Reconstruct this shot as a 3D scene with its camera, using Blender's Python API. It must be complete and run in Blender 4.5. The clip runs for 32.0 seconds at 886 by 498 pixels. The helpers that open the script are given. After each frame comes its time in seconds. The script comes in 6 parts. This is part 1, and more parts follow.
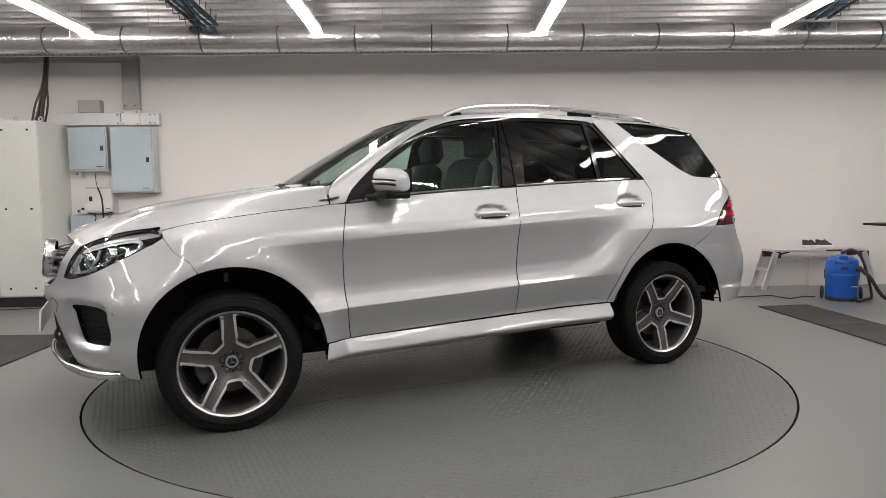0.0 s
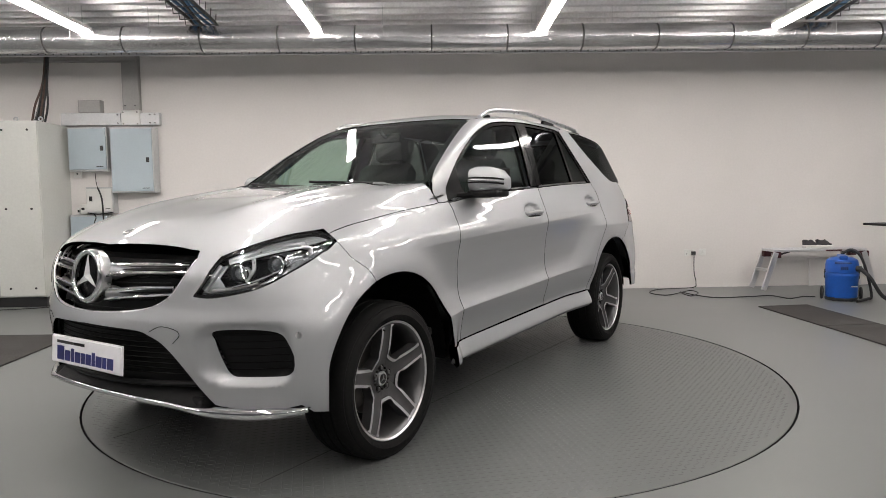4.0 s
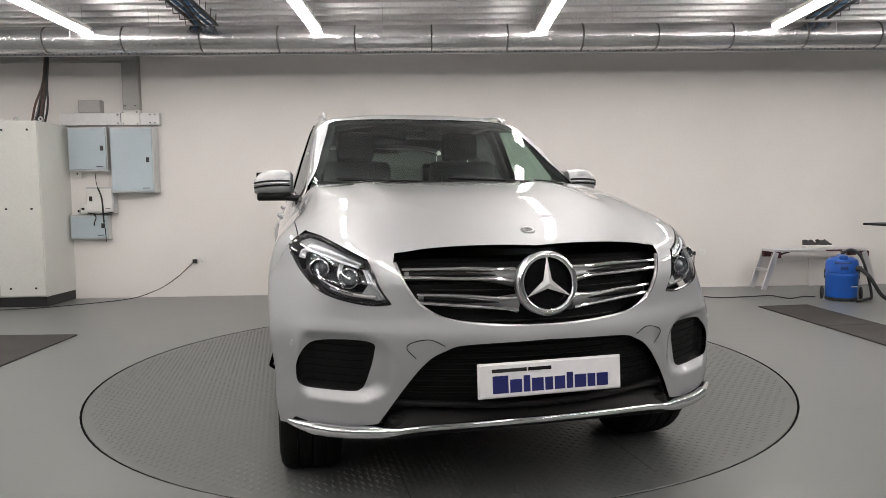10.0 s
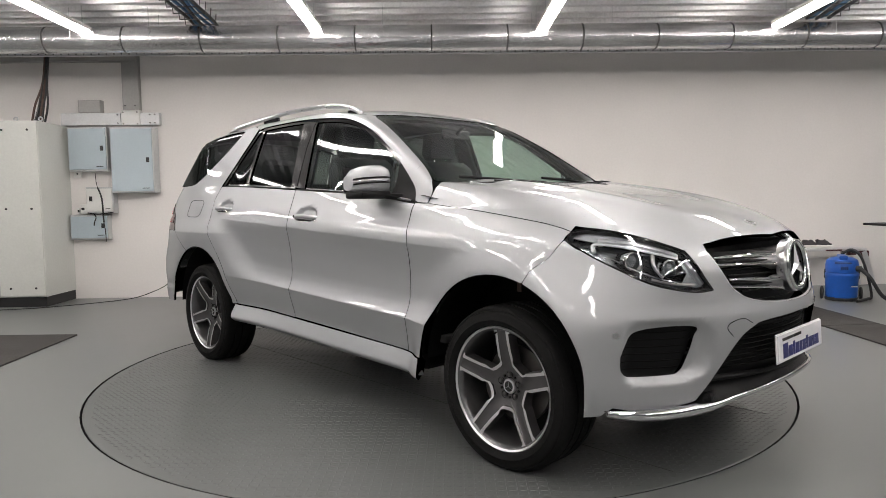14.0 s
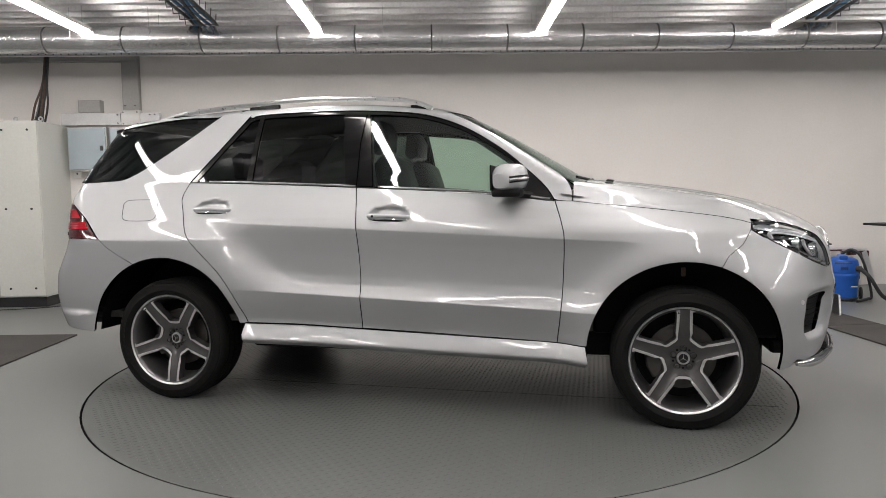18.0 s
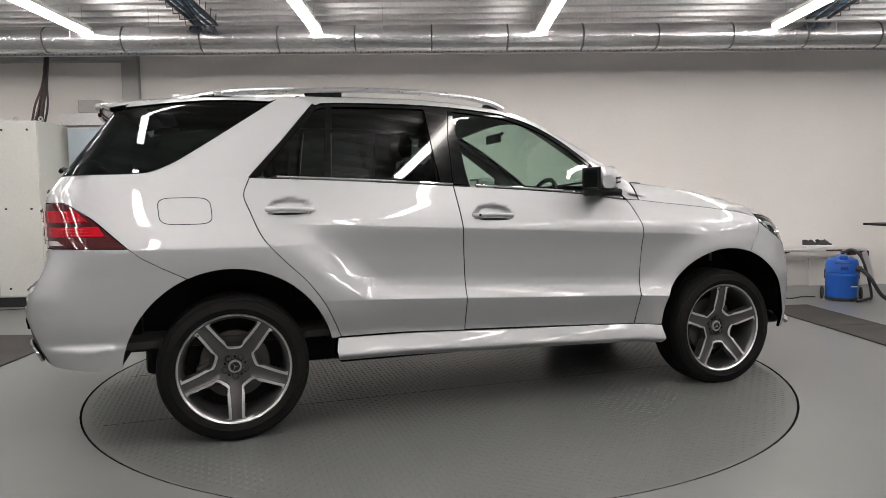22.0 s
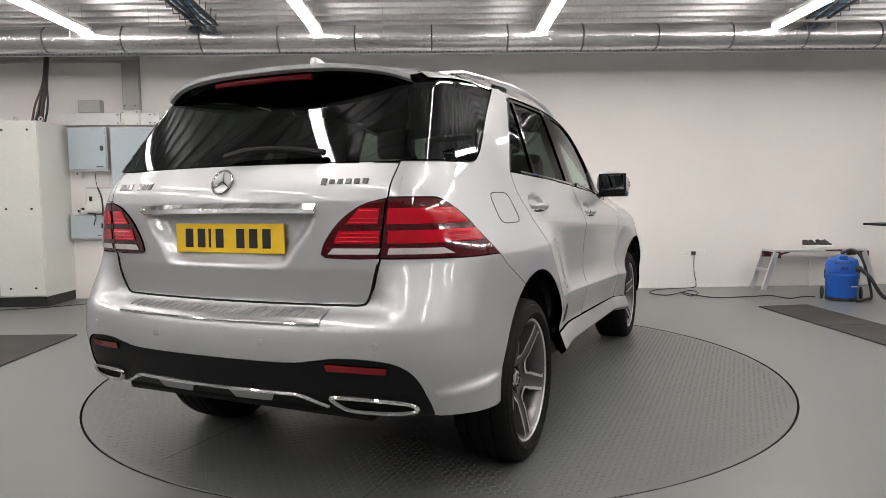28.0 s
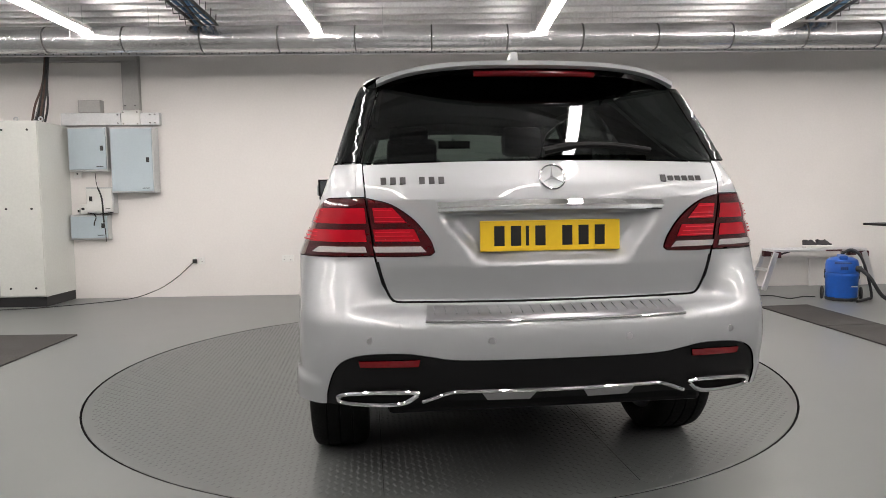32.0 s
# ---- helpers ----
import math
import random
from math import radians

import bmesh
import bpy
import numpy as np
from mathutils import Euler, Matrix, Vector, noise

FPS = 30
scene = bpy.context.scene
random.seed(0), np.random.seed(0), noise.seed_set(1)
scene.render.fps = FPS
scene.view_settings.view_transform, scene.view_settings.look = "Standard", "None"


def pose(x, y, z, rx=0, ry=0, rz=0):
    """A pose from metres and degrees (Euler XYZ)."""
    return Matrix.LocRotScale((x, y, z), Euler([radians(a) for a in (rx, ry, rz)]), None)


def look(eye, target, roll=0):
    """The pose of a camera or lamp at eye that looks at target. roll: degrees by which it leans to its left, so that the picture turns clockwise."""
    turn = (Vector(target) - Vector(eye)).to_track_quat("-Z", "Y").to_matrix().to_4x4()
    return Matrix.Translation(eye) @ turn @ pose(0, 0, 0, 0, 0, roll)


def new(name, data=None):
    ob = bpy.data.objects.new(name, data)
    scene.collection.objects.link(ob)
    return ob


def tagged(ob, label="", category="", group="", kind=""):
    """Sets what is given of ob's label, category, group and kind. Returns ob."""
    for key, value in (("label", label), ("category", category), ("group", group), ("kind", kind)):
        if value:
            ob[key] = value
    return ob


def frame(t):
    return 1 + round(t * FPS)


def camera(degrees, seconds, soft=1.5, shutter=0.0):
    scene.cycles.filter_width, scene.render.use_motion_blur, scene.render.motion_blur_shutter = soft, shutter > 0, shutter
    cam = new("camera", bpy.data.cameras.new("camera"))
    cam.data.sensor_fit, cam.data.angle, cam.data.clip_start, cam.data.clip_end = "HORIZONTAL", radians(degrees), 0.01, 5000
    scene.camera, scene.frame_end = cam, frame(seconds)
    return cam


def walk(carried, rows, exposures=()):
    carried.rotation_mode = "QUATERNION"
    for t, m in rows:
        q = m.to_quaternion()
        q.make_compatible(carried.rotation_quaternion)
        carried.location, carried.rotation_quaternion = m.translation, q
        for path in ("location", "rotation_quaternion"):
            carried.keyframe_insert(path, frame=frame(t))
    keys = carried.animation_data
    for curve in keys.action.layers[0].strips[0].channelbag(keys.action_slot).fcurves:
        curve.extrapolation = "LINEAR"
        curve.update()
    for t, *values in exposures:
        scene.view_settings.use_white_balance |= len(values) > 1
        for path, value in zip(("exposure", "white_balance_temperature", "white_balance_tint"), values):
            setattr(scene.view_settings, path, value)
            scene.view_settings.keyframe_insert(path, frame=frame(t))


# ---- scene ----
cam = camera(67.573, 32.0, soft=0.42)
EYE = Vector((0.0, 0.0, 1.157))
AIM = EYE + Vector((0.0, math.cos(radians(4.122)), -math.sin(radians(4.122)))) * 5.0
walk(cam, [(0.0, look(EYE, AIM, -0.811)), (32.0, look(EYE, AIM, -0.811))], exposures=[(0.0, 0.0), (16.0, 0.0), (24.0, 0.05), (28.0, 0.14), (32.0, 0.23)])

# the turntable's axis, and the place of the car's middle on it
AXIS = (-0.0316, 4.632)
OFF = (-0.0631, 0.1678)
TURN = [(0, -154.25), (1, -146.2), (2, -138.1), (3, -130.5), (4.5, -119.4), (6, -107.9), (7, -100.1), (8, -92.1), (9, -84.3),
        (10, -76.5), (11, -68.85), (12, -61.2), (13, -53.7), (14, -46.2), (15.25, -36.2), (16.5, -25.7), (18, -13.2), (19, -5.35), (20, 2.5),
        (21, 10.35), (22, 18.1), (23, 26.1), (24, 34.15), (25, 42.15), (26.5, 54.0), (28, 65.7), (29, 73.4), (30, 80.9), (31, 88.6), (32, 96.5)]

# ---- light: the ceiling's tubes only; the room is closed ----
world = bpy.data.worlds.new("world")
world.use_nodes = True
world.node_tree.nodes["Background"].inputs[0].default_value = (0.5, 0.52, 0.55, 1)
world.node_tree.nodes["Background"].inputs[1].default_value = 0.02
scene.world = world
TUBE_GLOW = 40.5


# ---- materials ----
def material(name, color, rough=0.5, metal=0.0, grain=0.0, grain_scale=40.0, stain=0.0, stain_scale=2.0, bump=0.0, bump_scale=200.0, coat=0.0, coat_rough=0.03, spec=0.5, emit=None, glow=0.0):
    """A surface with variation at two scales: fine grain and broad stains."""
    m = bpy.data.materials.new(name)
    m.use_nodes = True
    nt = m.node_tree
    b = nt.nodes["Principled BSDF"]
    b.inputs["Base Color"].default_value = (*color, 1)
    b.inputs["Roughness"].default_value = rough
    b.inputs["Metallic"].default_value = metal
    b.inputs["Coat Weight"].default_value = coat
    b.inputs["Coat Roughness"].default_value = coat_rough
    b.inputs["Specular IOR Level"].default_value = spec
    if emit:
        b.inputs["Emission Color"].default_value = (*emit, 1)
        b.inputs["Emission Strength"].default_value = glow
    if grain or stain or bump:
        co = nt.nodes.new("ShaderNodeTexCoord")
    if grain or stain:
        fine, broad = nt.nodes.new("ShaderNodeTexNoise"), nt.nodes.new("ShaderNodeTexNoise")
        for n, s, d in ((fine, grain_scale, 3), (broad, stain_scale, 5)):
            n.inputs["Scale"].default_value, n.inputs["Detail"].default_value = s, d
            nt.links.new(co.outputs["Object"], n.inputs["Vector"])
        v = None
        for n, k in ((fine, grain), (broad, stain)):
            r = nt.nodes.new("ShaderNodeMapRange")
            r.inputs["From Min"].default_value, r.inputs["From Max"].default_value = 0.3, 0.7
            r.inputs["To Min"].default_value, r.inputs["To Max"].default_value = 1 - k, 1 + k
            nt.links.new(n.outputs["Fac"], r.inputs["Value"])
            if v is None:
                v = r.outputs["Result"]
            else:
                mul = nt.nodes.new("ShaderNodeMath")
                mul.operation = "MULTIPLY"
                nt.links.new(v, mul.inputs[0]), nt.links.new(r.outputs["Result"], mul.inputs[1])
                v = mul.outputs[0]
        mix = nt.nodes.new("ShaderNodeVectorMath")
        mix.operation = "SCALE"
        mix.inputs[0].default_value = color
        nt.links.new(v, mix.inputs["Scale"])
        nt.links.new(mix.outputs[0], b.inputs["Base Color"])
        mr = nt.nodes.new("ShaderNodeMath")
        mr.operation = "MULTIPLY"
        mr.inputs[1].default_value = rough
        nt.links.new(v, mr.inputs[0]), nt.links.new(mr.outputs[0], b.inputs["Roughness"])
    if bump:
        t = nt.nodes.new("ShaderNodeTexNoise")
        t.inputs["Scale"].default_value, t.inputs["Detail"].default_value = bump_scale, 4
        bn = nt.nodes.new("ShaderNodeBump")
        bn.inputs["Strength"].default_value, bn.inputs["Distance"].default_value = bump, 0.01
        nt.links.new(co.outputs["Object"], t.inputs["Vector"])
        nt.links.new(t.outputs["Fac"], bn.inputs["Height"])
        nt.links.new(bn.outputs["Normal"], b.inputs["Normal"])
    return m


def glass_material(name, tint, gloss=1.0):
    """Thin sheet glass: tinted see-through, with the mirror share of real glass."""
    m = bpy.data.materials.new(name)
    m.use_nodes = True
    nt = m.node_tree
    nt.nodes.remove(nt.nodes["Principled BSDF"])
    see, mirror, mix, lay = (nt.nodes.new("ShaderNode" + k) for k in ("BsdfTransparent", "BsdfGlossy", "MixShader", "LayerWeight"))
    see.inputs[0].default_value = (*tint, 1)
    mirror.inputs["Roughness"].default_value = 0.004
    mirror.inputs["Color"].default_value = (0.95, 0.97, 1, 1)
    lay.inputs["Blend"].default_value = 0.5
    fifth, share = nt.nodes.new("ShaderNodeMath"), nt.nodes.new("ShaderNodeMath")
    fifth.operation, share.operation = "POWER", "MULTIPLY_ADD"
    fifth.inputs[1].default_value = 5.0
    share.inputs[1].default_value, share.inputs[2].default_value = 0.90 * gloss, 0.080 * gloss
    nt.links.new(lay.outputs["Facing"], fifth.inputs[0]), nt.links.new(fifth.outputs[0], share.inputs[0])
    nt.links.new(share.outputs[0], mix.inputs[0])
    nt.links.new(see.outputs[0], mix.inputs[1]), nt.links.new(mirror.outputs[0], mix.inputs[2])
    nt.links.new(mix.outputs[0], nt.nodes["Material Output"].inputs[0])
    return m


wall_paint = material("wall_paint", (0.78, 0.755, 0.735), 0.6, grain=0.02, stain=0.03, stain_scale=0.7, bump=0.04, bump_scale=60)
# dark grey for the unseen walls, to hold back bounce light
unseen_wall_grey = material("unseen_wall_dark_grey", (0.17, 0.178, 0.19), 0.6, grain=0.03, stain=0.05, stain_scale=0.7, bump=0.04, bump_scale=60)
floor_paint = material("floor_paint", (0.155, 0.163, 0.161), 0.31, grain=0.03, grain_scale=3, stain=0.06, stain_scale=0.7)
# darker than the floor's paint: contact shade near the car is mixed in
shaded_plate_paint = material("shaded_plate_paint", (0.106, 0.112, 0.111), 0.36, grain=0.012, grain_scale=3, stain=0.03, stain_scale=0.5)
groove = material("groove_black", (0.006, 0.006, 0.006), 0.85, spec=0.1)
deck_steel = material("galvanised_deck", (0.76, 0.755, 0.76), 0.42, 0.92, grain=0.08, stain=0.14, bump=0.03, bump_scale=80)
foil = material("duct_foil", (0.64, 0.64, 0.65), 0.24, 0.95, grain=0.06, grain_scale=30, stain=0.08, bump=0.42, bump_scale=34)
tape = material("tape_dark", (0.05, 0.05, 0.05), 0.5)
tube = material("led_tube", (1, 1, 1), 0.4, emit=(1.0, 0.935, 0.89), glow=TUBE_GLOW)
white_metal = material("white_enamel", (0.72, 0.72, 0.70), 0.4, grain=0.02, stain=0.02)
cabinet_paint = material("cabinet_paint", (0.60, 0.61, 0.58), 0.45, grain=0.03, stain=0.03, bump=0.01)
box_paint = material("box_paint_blue_grey", (0.45, 0.53, 0.58), 0.45, grain=0.02, stain=0.03)
trunk_grey = material("trunking_dull_grey", (0.36, 0.355, 0.345), 0.5, 0.45, grain=0.05, stain=0.06)
galvanised = material("galvanised_trunking", (0.55, 0.56, 0.57), 0.42, 0.6, grain=0.05, stain=0.06)
black_plastic = material("black_plastic", (0.016, 0.016, 0.017), 0.45, grain=0.1, grain_scale=120, bump=0.02)
rubber_mat = material("rubber_mat", (0.035, 0.032, 0.030), 0.75, grain=0.2, grain_scale=90, stain=0.15, bump=0.2, bump_scale=150)
socket_white = material("socket_white", (0.8, 0.8, 0.78), 0.3, grain=0.02)
vac_blue = material("vacuum_blue", (0.012, 0.10, 0.46), 0.35, grain=0.05, stain=0.05)
aluminium = material("aluminium_bench", (0.70, 0.70, 0.71), 0.38, 0.8, grain=0.06, grain_scale=60)
bench_red = material("bench_joint_red", (0.06, 0.012, 0.015), 0.5, grain=0.05)
shoe_grey = material("shoe_cloth", (0.06, 0.055, 0.06), 0.8, grain=0.2, grain_scale=120)
cable_brown = material("cable_brown", (0.07, 0.035, 0.025), 0.5, grain=0.1)
cable_blue = material("cable_blue", (0.03, 0.12, 0.25), 0.5, grain=0.1)

paint = material("silver_paint", (0.43, 0.442, 0.455), 0.56, 0.80, grain=0.05, grain_scale=700, coat=1.0, coat_rough=0.01)
gloss_black = material("gloss_black", (0.004, 0.004, 0.0045), 0.12, spec=0.25, coat=0.25, coat_rough=0.02, grain=0.02)
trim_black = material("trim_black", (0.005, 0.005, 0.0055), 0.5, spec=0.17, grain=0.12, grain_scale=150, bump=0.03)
chrome = material("chrome", (0.70, 0.70, 0.71), 0.045, 1.0, grain=0.02)
satin = material("satin_silver", (0.66, 0.66, 0.67), 0.28, 1.0, grain=0.03)
machined = material("machined_alloy", (0.66, 0.66, 0.67), 0.33, 0.85, grain=0.05, grain_scale=150)
pocket_grey = material("alloy_pocket_grey", (0.085, 0.083, 0.085), 0.36, 0.6, grain=0.06, coat=0.25)
barrel_grey = material("alloy_barrel_grey", (0.15, 0.15, 0.153), 0.32, 0.8, grain=0.06)
tyre_rubber = material("tyre_rubber", (0.007, 0.007, 0.007), 0.75, spec=0.15, grain=0.15, grain_scale=90, stain=0.1, bump=0.05, bump_scale=120)
brake_iron = material("brake_iron", (0.10, 0.095, 0.09), 0.5, 0.7, grain=0.1)
leather = material("black_leather", (0.012, 0.012, 0.013), 0.5, spec=0.3, grain=0.1, bump=0.05, bump_scale=250)
lining = material("roof_lining", (0.035, 0.035, 0.035), 0.9, grain=0.08, bump=0.05)
red_lens = material("red_lens", (0.13, 0.002, 0.005), 0.10, spec=0.3, coat=0.3, grain=0.04)
red_line = material("red_lens_line", (0.62, 0.012, 0.030), 0.2, spec=0.3)
red_glow = material("red_lens_bright", (0.40, 0.004, 0.014), 0.10, spec=0.3, coat=1.0, grain=0.04)
dark_lens = material("dark_red_lens", (0.060, 0.002, 0.004), 0.1, spec=0.3, coat=1.0, grain=0.04)
white_lens = material("white_lens", (0.45, 0.43, 0.43), 0.15, coat=1.0, grain=0.1, grain_scale=200)
yellow_plate = material("plate_yellow", (0.80, 0.52, 0.02), 0.35, coat=0.5, grain=0.02)
white_plate = material("plate_white", (0.78, 0.78, 0.80), 0.35, coat=0.5, grain=0.02)
plate_black = material("plate_black", (0.01, 0.01, 0.01), 0.4, grain=0.05)
navy = material("plate_navy", (0.012, 0.016, 0.12), 0.4, grain=0.05)
clear_glass = glass_material("clear_glass", (0.62, 0.75, 0.68), 0.75)
privacy_glass = glass_material("privacy_glass", (0.10, 0.115, 0.11), 0.42)
lamp_glass = glass_material("lamp_glass", (0.90, 0.92, 0.93))
mirror_glass = material("mirror_glass", (0.55, 0.57, 0.58), 0.02, 1.0, grain=0.01)


# ---- builders ----
def part(name, bm, mat, parent=None, label="", smooth=False, m=None):
    """Links a bmesh as one mesh object, under a thing where there is one."""
    me = bpy.data.meshes.new(name)
    if smooth:
        for f in bm.faces:
            f.smooth = True
    bm.to_mesh(me)
    bm.free()
    me.materials.append(mat)
    if smooth:
        me.set_sharp_from_angle(angle=radians(38))
    ob = new(name, me)
    ob.parent = parent
    if m is not None:
        ob.matrix_basis = m
    return tagged(ob, label)


def thing(name, label, category, group="", m=None, kind=""):
    ob = new(name)
    if m is not None:
        ob.matrix_basis = m
    return tagged(ob, label, category, group, kind)


def box(bm, x0, x1, y0, y1, z0, z1, bevel=0.0, m=None):
    t = Matrix.Translation(((x0 + x1) / 2, (y0 + y1) / 2, (z0 + z1) / 2)) @ Matrix.Diagonal((x1 - x0, y1 - y0, z1 - z0, 1))
    vs = bmesh.ops.create_cube(bm, size=1, matrix=t)["verts"]
    if bevel:
        es = {e for v in vs for e in v.link_edges}
        vs = list({v for v in bmesh.ops.bevel(bm, geom=list(es), offset=bevel, segments=2, profile=0.5, affect="EDGES")["verts"]})
    if m is not None:
        bmesh.ops.transform(bm, matrix=m, verts=vs)
    return bm


def boxed(name, dims, mat, parent=None, bevel=0.004, label="", m=None, bm_m=None):
    return part(name, box(bmesh.new(), *dims, bevel=bevel, m=bm_m), mat, parent, label, m=m)


def rod(bm, a, b, r, n=10, r2=None):
    a, b = Vector(a), Vector(b)
    d = b - a
    m = Matrix.Translation((a + b) / 2) @ d.to_track_quat("Z", "Y").to_matrix().to_4x4()
    bmesh.ops.create_cone(bm, cap_ends=True, segments=n, radius1=r, radius2=r if r2 is None else r2, depth=d.length, matrix=m)
    return bm


def lathe(bm, profile, n=48, axis="y", m=None, closed=False):
    """A turned body: profile as (radius, place on the axis)."""
    rings = []
    for r, h in profile:
        ring = []
        for i in range(n):
            a = 2 * math.pi * i / n
            c, s = r * math.cos(a), r * math.sin(a)
            co = Vector({"y": (c, h, s), "z": (c, s, h), "x": (h, c, s)}[axis])
            ring.append(bm.verts.new(m @ co if m is not None else co))
        rings.append(ring)
    pairs = list(zip(rings, rings[1:])) + ([(rings[-1], rings[0])] if closed else [])
    for a, b in pairs:
        for i in range(n):
            bm.faces.new((a[i], a[(i + 1) % n], b[(i + 1) % n], b[i]))
    return bm


def sweep(bm, path, r, n=8, flat=1.0):
    """A round bar along a path; flat squeezes it in height."""
    pts = [Vector(p) for p in path]
    rings = []
    for i, p in enumerate(pts):
        d = (pts[min(i + 1, len(pts) - 1)] - pts[max(i - 1, 0)]).normalized()
        side = d.cross(Vector((0, 0, 1)))
        side = side.normalized() if side.length > 1e-4 else Vector((1, 0, 0))
        up = side.cross(d)
        rr = r[i] if isinstance(r, (list, tuple)) else r
        rings.append([bm.verts.new(p + side * math.cos(a) * rr + up * math.sin(a) * rr * flat) for a in (2 * math.pi * k / n for k in range(n))])
    for a, b in zip(rings, rings[1:]):
        for i in range(n):
            bm.faces.new((a[i], a[(i + 1) % n], b[(i + 1) % n], b[i]))
    bm.faces.new(rings[0][::-1]), bm.faces.new(rings[-1])
    bmesh.ops.recalc_face_normals(bm, faces=bm.faces)
    return bm


def bend(points, n=8):
    """A smooth line through the points, in two or three dimensions."""
    p = [np.array(q, float) for q in points]
    p = [2 * p[0] - p[1]] + p + [2 * p[-1] - p[-2]]
    out = []
    for i in range(1, len(p) - 2):
        for k in range(n):
            u = k / n
            out.append(tuple(0.5 * (2 * p[i] + (p[i + 1] - p[i - 1]) * u + (2 * p[i - 1] - 5 * p[i] + 4 * p[i + 1] - p[i + 2]) * u * u + (3 * p[i] - p[i - 1] - 3 * p[i + 1] + p[i + 2]) * u ** 3)))
    return out + [tuple(p[-2])]


def prism(bm, outline, y0, y1, m=None, bevel=0.0):
    """A plate: an outline in x, z, from y0 to y1."""
    a = [bm.verts.new((x, y0, z)) for x, z in outline]
    b = [bm.verts.new((x, y1, z)) for x, z in outline]
    faces = [bm.faces.new(a), bm.faces.new(b[::-1])]
    n = len(a)
    for i in range(n):
        faces.append(bm.faces.new((a[i], b[i], b[(i + 1) % n], a[(i + 1) % n])))
    bmesh.ops.recalc_face_normals(bm, faces=faces)
    if bevel:
        es = list(faces[0].edges) + list(faces[1].edges)
        bmesh.ops.bevel(bm, geom=es, offset=bevel, segments=2, profile=0.5, affect="EDGES")
    if m is not None:
        bmesh.ops.transform(bm, matrix=m, verts=bm.verts)
    return bm


# ---- the car's outer surface: x forward, y to the left, z up, origin midway between the axles on the floor ----
def ramp(t, xs, ys):
    """A smooth curve through the points (xs, ys), flat-ended."""
    xs, ys = np.asarray(xs, float), np.asarray(ys, float)
    t = np.clip(t, xs[0], xs[-1])
    h, d = np.diff(xs), np.diff(ys) / np.diff(xs)
    m = np.zeros(len(xs))
    for i in range(1, len(xs) - 1):
        if d[i - 1] * d[i] > 0:
            m[i] = 3 * (h[i - 1] + h[i]) / ((2 * h[i] + h[i - 1]) / d[i - 1] + (h[i] + 2 * h[i - 1]) / d[i])
    m[0], m[-1] = d[0], d[-1]
    i = np.clip(np.searchsorted(xs, t, side="right") - 1, 0, len(xs) - 2)
    u = (t - xs[i]) / h[i]
    return (ys[i] * (1 + 2 * u) * (1 - u) ** 2 + h[i] * m[i] * u * (1 - u) ** 2 + ys[i + 1] * u * u * (3 - 2 * u) + h[i] * m[i + 1] * u * u * (u - 1))


def step(t, a, b):
    u = np.clip((t - a) / (b - a), 0, 1)
    return u * u * (3 - 2 * u)


def hump(t, c, below, above):
    return np.exp(-((t - c) / np.where(t < c, below, above)) ** 2)


def belt(x):
    return ramp(x, (-2.2, -1.34, -0.83, -0.3, 0.48, 0.8, 1.1), (1.305, 1.287, 1.268, 1.24, 1.19, 1.15, 1.12))


